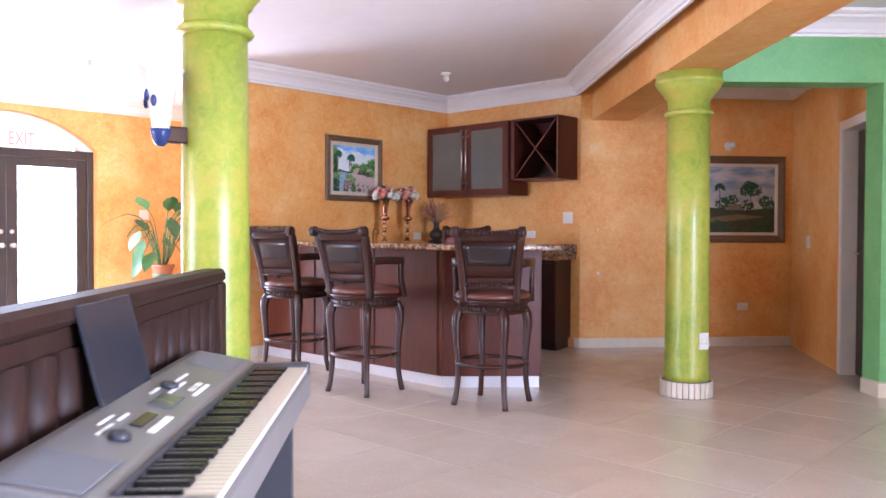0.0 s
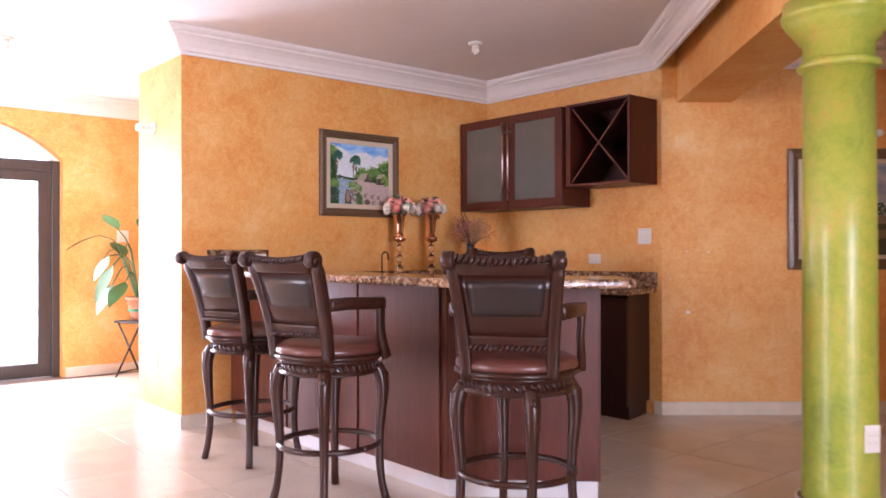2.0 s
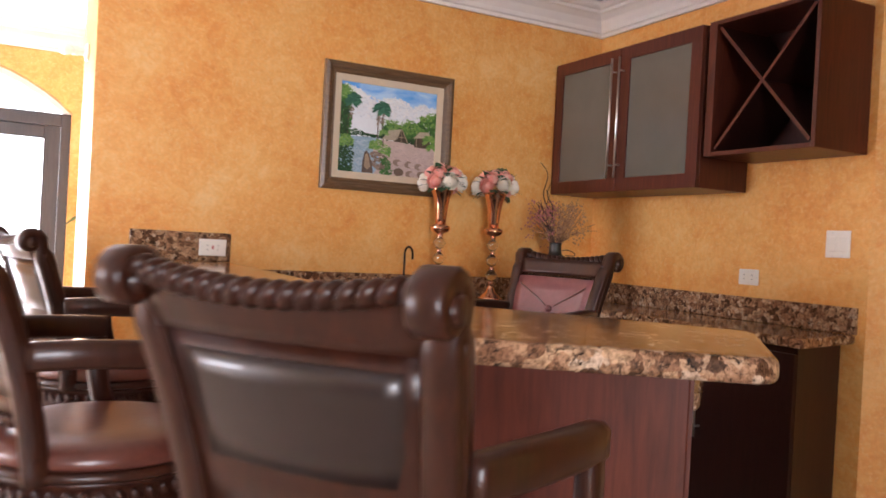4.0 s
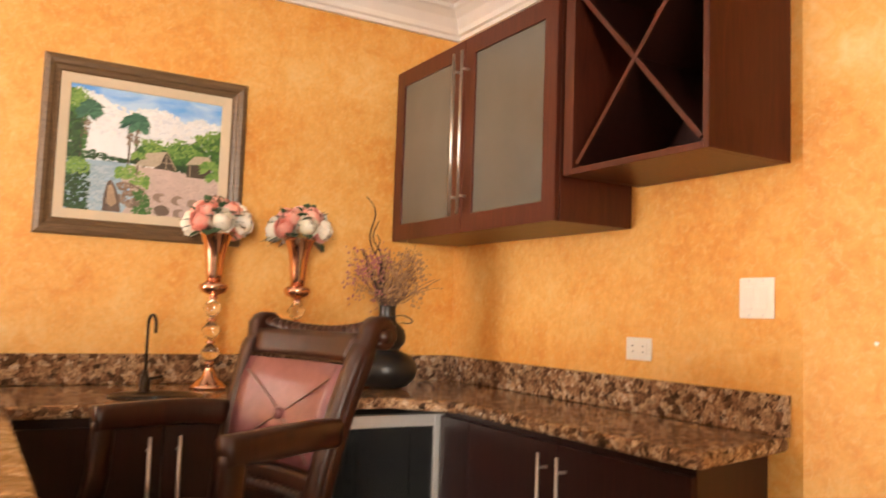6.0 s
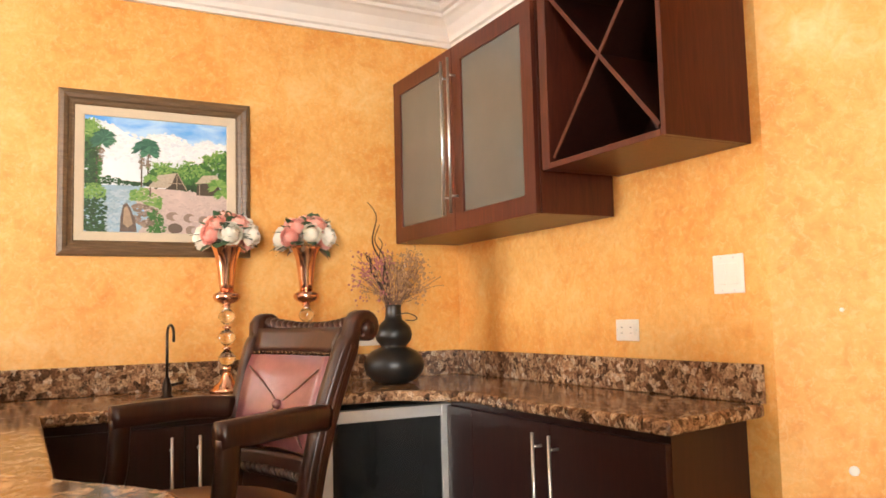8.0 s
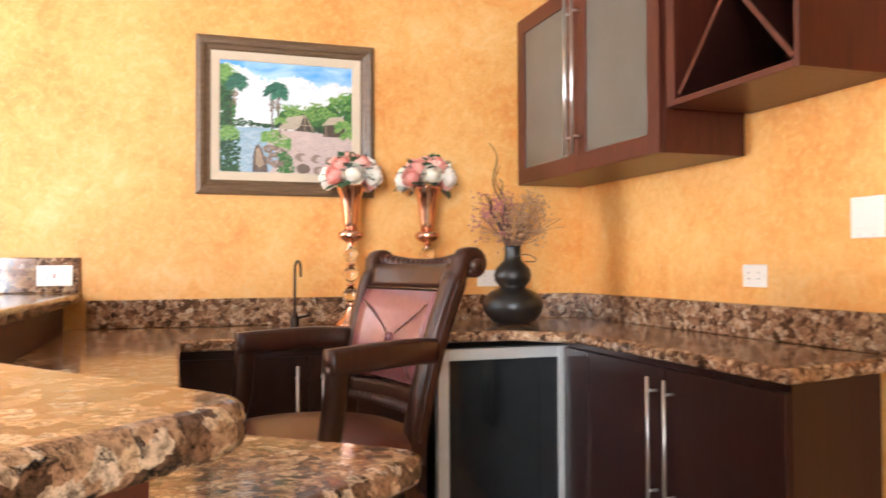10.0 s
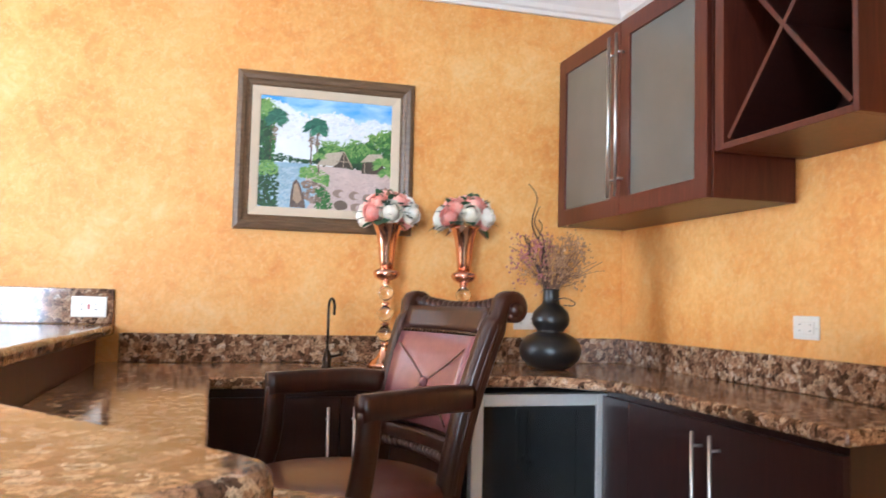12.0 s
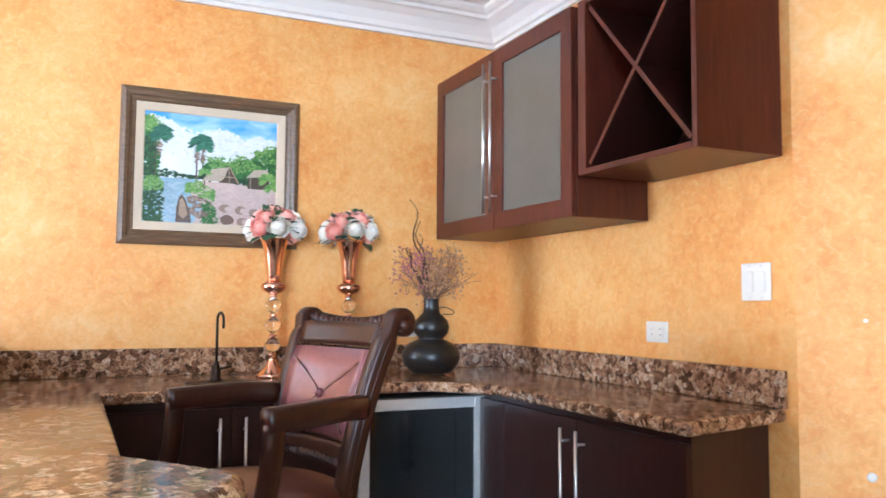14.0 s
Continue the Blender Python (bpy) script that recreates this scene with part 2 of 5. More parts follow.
def moulding(path, profile, z):
    """A profile of (out from the wall, up) swept along a plan line, mitred; the room lies to the right of the way."""
    bm = bmesh.new()
    p = [Vector((x, y)) for x, y in path]
    rings = []
    for i, q in enumerate(p):
        d0 = (q - p[i - 1]).normalized() if i else None
        d1 = (p[i + 1] - q).normalized() if i + 1 < len(p) else None
        n0 = Vector((d0.y, -d0.x)) if d0 else None
        n1 = Vector((d1.y, -d1.x)) if d1 else None
        if n0 is None or n1 is None:
            m = n0 or n1
        else:
            s = n0 + n1
            m = s / (0.5 * s.length_squared)
        rings.append([bm.verts.new((q.x + m.x * o, q.y + m.y * o, z + u)) for o, u in profile])
    k = len(profile)
    for a, b in zip(rings, rings[1:]):
        for i in range(k):
            bm.faces.new((a[i], a[(i + 1) % k], b[(i + 1) % k], b[i]))
    bm.faces.new(rings[0])
    bm.faces.new(rings[-1][::-1])
    bmesh.ops.recalc_face_normals(bm, faces=bm.faces[:])
    return bm


def mesh_ob(name, bm, material, smooth=False):
    me = bpy.data.meshes.new(name)
    if smooth:
        for f in bm.faces:
            f.smooth = True
    bm.to_mesh(me)
    bm.free()
    if material:
        me.materials.append(material)
    return new(name, me)


def part(name, bm, material, parent, label="", smooth=False):
    ob = mesh_ob(name, bm, material, smooth)
    ob.parent = parent
    if label:
        ob["label"] = label
    return ob


def thing(name, label, category, m=None, group=""):
    ob = new(name)
    ob.empty_display_size = 0.1
    if m is not None:
        ob.matrix_world = m
    return tagged(ob, label, category, group)


def structure(name, bm, material, label, category=""):
    return tagged(mesh_ob(name, bm, material), label, category or name.split("_")[0], kind="structure")


# ---- the large structure ----
XW, YW, YE, X2 = -5.915, 9.26, 6.40, -6.70     # bar wall, cabinet wall, free end of the bar wall and its back
ZC, ZB = 2.705, 2.535                          # ceiling, foot of the cornice
XF = -8.85                                     # far wall with the arched door
DG = Vector((0.643, 0.766))                    # way of the slanted wall
BEND = Vector((-4.07, YW))
HALL = BEND + DG * 2.25

floor = structure("floor", box((-9.2, -2.3, -0.2), (4.8, 12.8, -0.005)), GROUT, "pale grout bed under large square floor tiles", "floor")
structure("ceiling", box((-9.2, -2.3, ZC), (4.8, 12.8, ZC + 0.2)), CEILING, "flat white painted ceiling")
structure("wall_bar", box((X2, YE, 0), (XW, YW + 0.24, ZC - 0.001)), ORANGE, "orange sponge-painted plaster wall behind the bar")
structure("wall_cabinet", prism([(XW + 0.001, YW), (BEND.x, YW), (BEND.x - 0.16, YW + 0.24), (XW + 0.001, YW + 0.24)], 0, ZC - 0.001), ORANGE, "orange sponge-painted plaster wall behind the cabinets")
nrm = Vector((-DG.y, DG.x))
structure("wall_hall", prism([tuple(BEND), tuple(HALL), tuple(HALL + nrm * 0.22), tuple(BEND + nrm * 0.22)], 0, ZC - 0.001), ORANGE, "orange sponge-painted slanted wall of the hall")
SIDE = Vector((-1.70, 9.55))
sd = (SIDE - HALL).normalized()
sn = Vector((-sd.y, sd.x))
structure("wall_hall_end", prism([tuple(HALL), tuple(SIDE), tuple(SIDE + sn * 0.2), tuple(HALL + sn * 0.2 + DG * 0.3)], 0, ZC - 0.001), ORANGE, "dim orange hall wall beside a door")
COL_R, COL_L = Vector((-2.19, 7.825)), Vector((-2.58, 4.286))
GD = Vector((0.7071, 0.7071))
GN = Vector((0.7071, -0.7071))


def along(o, d, n, u0, u1, w0, w1):
    """A plan quad along way d from o, between offsets along n."""
    q = [o + d * u0 + n * w0, o + d * u1 + n * w0, o + d * u1 + n * w1, o + d * u0 + n * w1]
    return [tuple(v) for v in q]


green = prism(along(COL_R, GD, GN, 0.12, 1.34, -0.11, 0.11), 2.22, ZC - 0.001)
prism(along(COL_R, GD, GN, 1.34, 5.2, -0.11, 0.11), 0, ZC - 0.001, bm=green)
structure("wall_green", green, MINT, "mint green painted wall with a wide header over the hall opening")
# orange beam from the bend of the walls over the column
structure("beam_orange", prism(along(COL_R, GN, GD, -2.66, 7.2, -0.2, 0.2), 2.29, ZC - 0.001), ORANGE, "orange sponge-painted ceiling beam on a column", "beam")
structure("beam_white", box((-8.84, 4.0, 2.29), (-2.35, 4.39, ZC - 0.001)), WHITE, "white painted ceiling beam", "beam")

# far wall with its arched opening
DY0, DY1, DZ, DTOP = 4.58, 6.46, 2.08, 2.46
DC = (DY0 + DY1) / 2


def arch_points(y0, y1, zs, top, n=16):
    """A segmental arch from (y0, zs) over to (y1, zs)."""
    h, w = top - zs, (y1 - y0) / 2
    r = (w * w + h * h) / (2 * h)
    a = math.asin(w / r)
    return [((y0 + y1) / 2 + r * math.sin(-a + 2 * a * i / n), top - r + r * math.cos(-a + 2 * a * i / n)) for i in range(n + 1)]


def arch_wall(xa, xb, y0, y1, z1):
    bm = bmesh.new()
    bx(bm, (xa, y0, 0), (xb, DY0, z1))
    bx(bm, (xa, DY1, 0), (xb, y1, z1))
    arc = arch_points(DY0, DY1, DZ, DTOP)
    for (ya, za), (yb, zb) in zip(arc, arc[1:]):
        v = [bm.verts.new(p) for p in ((xa, ya, za), (xa, yb, zb), (xa, yb, z1), (xa, ya, z1), (xb, ya, za), (xb, yb, zb), (xb, yb, z1), (xb, ya, z1))]
        for f in ((0, 1, 2, 3), (7, 6, 5, 4), (0, 4, 5, 1), (3, 2, 6, 7)):
            bm.faces.new([v[i] for i in f])
    bmesh.ops.recalc_face_normals(bm, faces=bm.faces[:])
    return bm


structure("wall_far", arch_wall(XF - 0.25, XF, -2.3, YW + 0.24, ZC - 0.001), ORANGE, "orange sponge-painted wall with an arched double door")
structure("wall_wing", box((XF + 0.001, YW + 0.01, 0), (X2 - 0.001, YW + 0.25, ZC - 0.001)), ORANGE, "orange sponge-painted end wall")
# walls that close the rest of the house
south = bmesh.new()
for a, b in ((-8.84, -7.05), (-4.85, 4.5)):
    bx(south, (a, -2.25, 0), (b, -2.0, ZC - 0.001))
for a, b in ((-7.05, -4.85),):
    bx(south, (a, -2.25, 2.45), (b, -2.0, ZC - 0.001))
    bx(south, (a, -2.25, 0), (b, -2.0, 0.45))
structure("wall_south", south, ORANGE, "orange painted wall with a wide window opening")
# the opening in this unseen wall is added to let the fill lamp in
east = box((4.5, -2.25, 0), (4.7, 2.7, ZC - 0.001))
for lo, hi in (((4.5, 5.1, 0), (4.7, 12.6, ZC - 0.001)), ((4.5, 2.7, 2.45), (4.7, 5.1, ZC - 0.001)), ((4.5, 2.7, 0), (4.7, 5.1, 0.45))):
    bx(east, lo, hi)
structure("wall_east", east, ORANGE, "plain orange painted wall with an opening added for fill light")
structure("wall_north", box((-5.9, 12.4, 0), (4.49, 12.6, ZC - 0.001)), ORANGE, "plain orange painted wall")
structure("ground", box((-60, -60, -0.35), (60, 60, -0.22)), simple("pale_paving", (0.45, 0.42, 0.37), 0.8), "pale paving outside the house", "ground")

CROWN = [(0, 0), (0.02, 0), (0.022, 0.018), (0.036, 0.024), (0.042, 0.046), (0.066, 0.085), (0.096, 0.110), (0.112, 0.116), (0.114, 0.132), (0.132, 0.138), (0.146, 0.152), (0.148, 0.169), (0, 0.169)]
BASE = [(0, 0), (0.014, 0), (0.014, 0.085), (0.010, 0.095), (0, 0.095)]
beam_end = COL_R + GN * 7.1 - GD * 0.2
p_bend = COL_R + GN * (-2.42) - GD * 0.2
structure("trim_cornice", moulding([(X2, YW), (X2, YE), (XW, YE), (XW, YW), (BEND.x - 0.03, YW), tuple(beam_end)], CROWN, ZB), WHITE, "white plaster cornice along the bar walls and beam", "cornice")
structure("trim_cornice_far", moulding([(XF, 4.36), (XF, YW + 0.01), (X2, YW + 0.01)], CROWN, ZB), WHITE, "white plaster cornice of the far wall", "cornice")
structure("trim_cornice_green", moulding([tuple(COL_R + GD * 0.22 + GN * 0.11), tuple(COL_R + GD * 5.0 + GN * 0.11)], CROWN, ZB), WHITE, "white plaster cornice over the green wall", "cornice")
structure("trim_cornice_hall", moulding([tuple(BEND + DG * 0.3), tuple(HALL), tuple(SIDE)], CROWN, ZB), WHITE, "white plaster cornice of the hall", "cornice")
structure("baseboard", moulding([(X2, YW), (X2, YE), (XW, YE), (XW, 6.76)], BASE, 0), SKIRT, "cream tile baseboard at the free wall end", "baseboard")
structure("baseboard_hall", moulding([(-4.13, YW), tuple(BEND), tuple(HALL)], BASE, 0), SKIRT, "cream tile baseboard of the slanted wall", "baseboard")
structure("baseboard_far", moulding([(XF, DY1 + 0.02), (XF, YW)], BASE, 0), SKIRT, "cream tile baseboard of the far wall", "baseboard")
gb = [tuple(COL_R + GD * 1.34 - GN * 0.11), tuple(COL_R + GD * 1.34 + GN * 0.11), tuple(COL_R + GD * 5.0 + GN * 0.11)]
structure("baseboard_green", moulding(gb, [(0, 0), (0.016, 0), (0.016, 0.10), (0, 0.11)], 0), SKIRT, "cream tile baseboard of the green wall", "baseboard")


# ---- columns ----
def column(at, label, r):
    c = thing("column", label, "column", pose(at.x, at.y, 0), "columns")
    part("shaft", lathe([(r + 0.008, 0.115), (r + 0.004, 0.16), (r, 0.35), (r - 0.002, 1.2), (r - 0.008, 2.02)], 40), LIME, c)
    part("neck_ring", lathe([(r - 0.008, 1.985), (r + 0.012, 1.993), (r + 0.02, 2.005), (r + 0.012, 2.018), (r + 0.004, 2.026), (r - 0.006, 2.03)], 40), LIME, c)
    part("capital", lathe([(r - 0.008, 2.02), (r - 0.006, 2.11), (r + 0.012, 2.115), (r + 0.014, 2.13), (r + 0.022, 2.135), (r + 0.045, 2.165), (r + 0.066, 2.19), (r + 0.068, 2.208), (r + 0.082, 2.213), (r + 0.084, 2.236), (r + 0.078, 2.24), (r + 0.078, 2.289)], 40), LIME, c)
    b = part("base", lathe([(r + 0.022, 0), (r + 0.022, 0.112), (r, 0.118)], 40), GROUT, c, "grouted round column foot")
    for i in range(28):
        a = 2 * math.pi * i / 28
        t = part("tile", box((r + 0.020, -0.0175, 0.003), (r + 0.031, 0.0175, 0.112), 0.002), SKIRT, b) if i == 0 else None
        if t is None:
            t = new("tile", b.children[0].data)
            t.parent = b
        t.matrix_local = pose(0, 0, 0, 0, 0, math.degrees(a))
    return c


column(COL_R, "lime green marbled round column with a cream tiled foot", 0.152)
column(COL_L, "lime green marbled round column beside a dark stair rail", 0.143)

# ---- bar and worktops ----
def rounded(pts, radii, n=5):
    """Plan polygon with chosen corners rounded."""
    out = []
    for i, p in enumerate(pts):
        r = radii[i] if i < len(radii) else 0
        p = Vector(p)
        if not r:
            out.append(tuple(p))
            continue
        a, b = (Vector(pts[i - 1]) - p).normalized(), (Vector(pts[(i + 1) % len(pts)]) - p).normalized()
        for k in range(n + 1):
            t = k / n
            q = p + a * r * (1 - t) ** 2 + b * r * t ** 2
            out.append(tuple(q))
    return out


BAR_Z = 1.075
bar_pts = [(XW + 0.002, 6.56), (-3.16, 6.56), (-2.76, 7.14), (-3.11, 7.485), (-3.78, 6.99), (XW + 0.002, 7.05)]
bar_top = tagged(mesh_ob("granite_bar", prism(rounded(bar_pts, [0, 0.08, 0.05, 0.06, 0.05, 0]), BAR_Z - 0.042, BAR_Z, 0.014, 3), GRANITE), "polished brown granite raised bar top with rounded edge", "bar")
work_pts = [(XW + 0.003, 6.99), (-3.62, 6.99), (-3.19, 7.42), (-3.49, 7.75), (-3.76, 7.42), (-5.27, 7.42), (-5.27, 8.62), (-5.08, 8.79), (-4.00, 8.785), (-4.115, YW - 0.002), (XW + 0.003, YW - 0.002)]
worktop = tagged(mesh_ob("worktop", prism(rounded(work_pts, [0, 0, 0.03, 0.07, 0, 0.02, 0, 0, 0.03, 0, 0]), 0.89, 0.93, 0.012, 3), GRANITE), "polished brown granite worktop in a U round the bar", "worktop")
splash = thing("backsplash", "low brown granite backsplash against the orange walls", "backsplash")
part("slab", box((XW + 0.002, 7.07, 0.931), (XW + 0.022, YW - 0.0225, 1.044), 0.002), GRANITE, splash)
part("slab", box((XW + 0.002, YW - 0.022, 0.931), (-4.105, YW - 0.002, 1.044), 0.002), GRANITE, splash)
tagged(mesh_ob("bar_backsplash", box((XW + 0.002, 6.58, BAR_Z + 0.001), (XW + 0.022, 7.045, 1.214), 0.003), GRANITE), "granite upstand at the wall end of the bar", "backsplash")

island = thing("bar_counter", "mahogany-panelled bar counter with a pale plinth", "bar counter")
knee = [(XW + 0.004, 6.76), (-3.60, 6.76), (-3.085, 7.295), (-3.185, 7.39), (-3.63, 6.985), (XW + 0.004, 6.985)]
part("body", prism(knee, 0.09, BAR_Z - 0.043), MAHOG, island)
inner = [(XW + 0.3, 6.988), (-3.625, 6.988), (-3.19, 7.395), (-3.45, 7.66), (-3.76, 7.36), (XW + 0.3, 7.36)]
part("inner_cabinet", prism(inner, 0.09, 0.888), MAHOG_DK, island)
pl = [(XW + 0.006, 6.79), (-3.615, 6.79), (-3.115, 7.31), (-3.47, 7.62), (-3.78, 7.32), (XW + 0.3, 7.32)]
part("plinth", prism(pl, 0.0, 0.089), PLINTH, island, "pale reflective plinth")
for u0, u1 in ((0.02, 0.78), (0.80, 1.56), (1.58, 2.265)):
    part("panel", box((XW + 0.01 + u0, 6.748, 0.095), (XW + 0.01 + u1, 6.7595, BAR_Z - 0.045), 0.003), MAHOG, island)
dp = part("panel", box((0.012, -0.012, 0.095), (0.735, -0.0005, BAR_Z - 0.045), 0.003), MAHOG, island)
dp.matrix_local = pose(-3.60, 6.76, 0, 0, 0, 46.1)


# ---- base cabinets and cooler ----
def bar_handle(length, parent, at, axis="Z"):
    h = bmesh.new()
    d = Vector((0, 0, length / 2)) if axis == "Z" else Vector((0, length / 2, 0))
    tube([Vector((0, -0.035, 0)) - d, Vector((0, -0.035, 0)) + d], 0.006, 10, h)
    for s in (-0.78, 0.78):
        tube([Vector((0, 0, 0)) + d * s, Vector((0, -0.035, 0)) + d * s], 0.005, 8, h)
    ob = part("handle", h, STEEL, parent, "long brushed steel bar handle")
    ob.matrix_local = pose(*at)
    return ob


def base_cabinet(m, widths, depth, label, top=0.888, handles=True, slant=0.0):
    """Stands with its back at y = depth and its doors towards -y; x runs to the right."""
    c = thing("base_cabinet", label, "cabinet", m)
    w = sum(widths)
    part("body", prism([(0, 0.02), (w, 0.02), (w - slant, depth), (0, depth)], 0.10, top), MAHOG_DK, c)
    part("plinth", prism([(0.01, 0.07), (w - 0.03, 0.07), (w - slant - 0.02, depth - 0.01), (0.01, depth - 0.01)], 0, 0.099), MAHOG_DK, c)
    x = 0.0
    for i, dw in enumerate(widths):
        d = part("door", box((x + 0.002, 0, 0.105), (x + dw - 0.001, 0.0195, top - 0.03), 0.001), MAHOG_DK, c)
        if handles and dw > 0.25:
            bar_handle(0.40, d, (x + dw - 0.045 if i == len(widths) - 2 else x + 0.045, 0, top - 0.26))
        x += dw
    return c


# run under the bar wall faces +x; run under the cabinet wall faces -y
base_cabinet(pose(-5.305, 7.42, 0, 0, 0, 90), [0.435, 0.435], 0.59, "dark mahogany base cabinet with two doors beside the bar sink")
base_cabinet(pose(-5.288, 8.845, 0), [0.198, 0.49, 0.52], 0.40, "dark mahogany base cabinet with two doors and steel handles", slant=0.09)
cooler = thing("wine_cooler", "black glass drinks cooler in a steel frame under the worktop", "wine cooler", pose(-5.29, 8.325, 0, 0, 0, 90))
part("body", box((0, 0.05, 0.02), (0.55, 0.58, 0.868), 0.004), simple("black_steel", (0.012, 0.012, 0.013), 0.4), cooler)
fr = bmesh.new()
for lo, hi in (((0.005, 0, 0.06), (0.05, 0.045, 0.865)), ((0.50, 0, 0.06), (0.545, 0.045, 0.865)), ((0.0505, 0, 0.82), (0.4995, 0.045, 0.865)), ((0.0505, 0, 0.06), (0.4995, 0.045, 0.105))):
    bx(fr, lo, hi, 0.003)
door = part("door_frame", fr, simple("pale_steel", (0.75, 0.73, 0.70), 0.4, 0.7, 0.05, 60, 0.03), cooler, "brushed steel door frame")
part("glass", box((0.05, 0.012, 0.105), (0.50, 0.03, 0.82)), simple("black_glass", (0.006, 0.007, 0.007), 0.09, 0, 0.1, 5, 0), door, "black glass pane")
for i in range(4):
    part("foot", lathe([(0.02, 0), (0.02, 0.021)], 12, at=(0.05 + 0.45 * (i % 2), 0.12 + 0.4 * (i // 2), 0)), simple("rubber", (0.02, 0.02, 0.02), 0.8), cooler)

# ---- wall cabinets ----
def frame_ring(x0, x1, z0, z1, s, y0, y1):
    """A flat rectangular frame of width s, in one piece, between two depths."""
    bm = bmesh.new()
    loops = []
    for y in (y0, y1):
        for i in (0.0, s):
            loops.append([bm.verts.new((x, y, z)) for x, z in ((x0 + i, z0 + i), (x1 - i, z0 + i), (x1 - i, z1 - i), (x0 + i, z1 - i))])
    a, b, c, d = loops
    for p, q in ((a, b), (b, d), (d, c), (c, a)):
        for k in range(4):
            bm.faces.new((p[k], p[(k + 1) % 4], q[(k + 1) % 4], q[k]))
    bmesh.ops.recalc_face_normals(bm, faces=bm.faces[:])
    bmesh.ops.bevel(bm, geom=a[0].link_edges[:0] + [e for e in bm.edges], offset=0.0015, segments=1, affect="EDGES", profile=0.5)
    return bm


CX0, CX1, CZ0, CZ1, CF = -5.897, -4.735, 1.55, 2.315, 8.921
wc = thing("wall_cabinet", "mahogany wall cabinet with two frosted glass doors", "wall cabinet", pose(CX0, CF, CZ0))
W, H, D = CX1 - CX0, CZ1 - CZ0, YW - CF
for lo, hi in (((0, 0.022, 0), (0.018, D, H)), ((W - 0.018, 0.022, 0), (W, D, H)), ((0.018, 0.022, 0), (W - 0.018, D, 0.018)), ((0.018, 0.022, H - 0.018), (W - 0.018, D, H)), ((0.018, D - 0.01, 0.018), (W - 0.018, D, H - 0.018)), ((0.018, 0.04, H / 2 - 0.009), (W - 0.018, D - 0.01, H / 2 + 0.009))):
    part("carcass_panel", box(lo, hi, 0.001), MAHOG, wc)
for i in range(2):
    x0, x1 = i * W / 2 + 0.002, (i + 1) * W / 2 - 0.002
    s = 0.07
    d = frame_ring(x0, x1, 0, H, s, 0.0, 0.021)
    dr = part("door", d, MAHOG, wc)
    part("pane", box((x0 + s, 0.008, s), (x1 - s, 0.014, H - s)), FROST, dr, "grey frosted glass pane")
    bar_handle(0.64, dr, (x1 - 0.028 if i == 0 else x0 + 0.028, 0, H / 2 + 0.005))
RX0, RX1, RF = -4.70, -4.107, 8.975
rk = thing("wine_rack", "mahogany wall wine rack with crossed dividers", "wine rack", pose(RX0, RF - 0.05, 1.69))
W, H, D = RX1 - RX0, CZ1 - 1.69, YW - RF + 0.05
# back panel and dividers take the darker wood to paint the rack's inner shade
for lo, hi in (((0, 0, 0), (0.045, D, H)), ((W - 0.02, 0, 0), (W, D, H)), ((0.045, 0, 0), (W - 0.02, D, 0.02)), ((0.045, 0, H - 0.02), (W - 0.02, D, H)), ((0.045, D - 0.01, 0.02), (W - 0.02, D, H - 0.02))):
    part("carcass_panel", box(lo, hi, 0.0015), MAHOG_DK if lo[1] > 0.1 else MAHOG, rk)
for sgn in (1, -1):
    L = math.hypot(W - 0.065, H - 0.04)
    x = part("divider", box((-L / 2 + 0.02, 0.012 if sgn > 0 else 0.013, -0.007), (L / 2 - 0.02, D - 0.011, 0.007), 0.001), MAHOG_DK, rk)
    # front edge keeps the lighter tone, as the lit part of the divider
    part("edge_band", box((-L / 2 + 0.02, 0.008 if sgn > 0 else 0.009, -0.0075), (L / 2 - 0.02, 0.0116 if sgn > 0 else 0.0126, 0.0075)), MAHOG, x, "divider front edge in the unshaded mahogany tone")
    x.matrix_local = pose(W / 2 + 0.0125, 0, H / 2, 0, -sgn * math.degrees(math.atan2(H - 0.04, W - 0.065)), 0)


# ---- bar stools ----
LEATHER = simple("oxblood_leather", (0.105, 0.032, 0.022), 0.32, 0, 0.22, 55, 0.35, 0.15)
LEATHER_PALE = simple("rosy_brown_leather", (0.22, 0.078, 0.082), 0.24, 0, 0.16, 40, 0.25, 0.3)
LEATHER_DARK = simple("dark_brown_leather", (0.018, 0.010, 0.009), 0.34, 0, 0.2, 40, 0.25, 0.2)
BRASS_DARK = simple("aged_brass_nails", (0.10, 0.055, 0.03), 0.4, 1.0, 0.2, 40, 0.0)


def strip(pts, w, h, side, bm=None, bev=0.006):
    """A bar of rectangular section along points; w lies along the side vector; sizes may be lists."""
    bm = bm or bmesh.new()
    pts = [Vector(p) for p in pts]
    n = len(pts)
    ws = w if isinstance(w, (list, tuple)) else [w] * n
    hs = h if isinstance(h, (list, tuple)) else [h] * n
    side = Vector(side)
    rings = []
    for i, p in enumerate(pts):
        d = (pts[min(i + 1, n - 1)] - pts[max(i - 1, 0)]).normalized()
        s = (side - d * side.dot(d)).normalized()
        u = d.cross(s)
        a, b, c = ws[i] / 2, hs[i] / 2, bev
        sec = [(a - c, b), (a, b - c), (a, -b + c), (a - c, -b), (-a + c, -b), (-a, -b + c), (-a, b - c), (-a + c, b)]
        rings.append([bm.verts.new(p + s * x + u * y) for x, y in sec])
    for r, q in zip(rings, rings[1:]):
        for k in range(8):
            bm.faces.new((r[k], r[(k + 1) % 8], q[(k + 1) % 8], q[k]))
    bm.faces.new(rings[0][::-1])
    bm.faces.new(rings[-1])
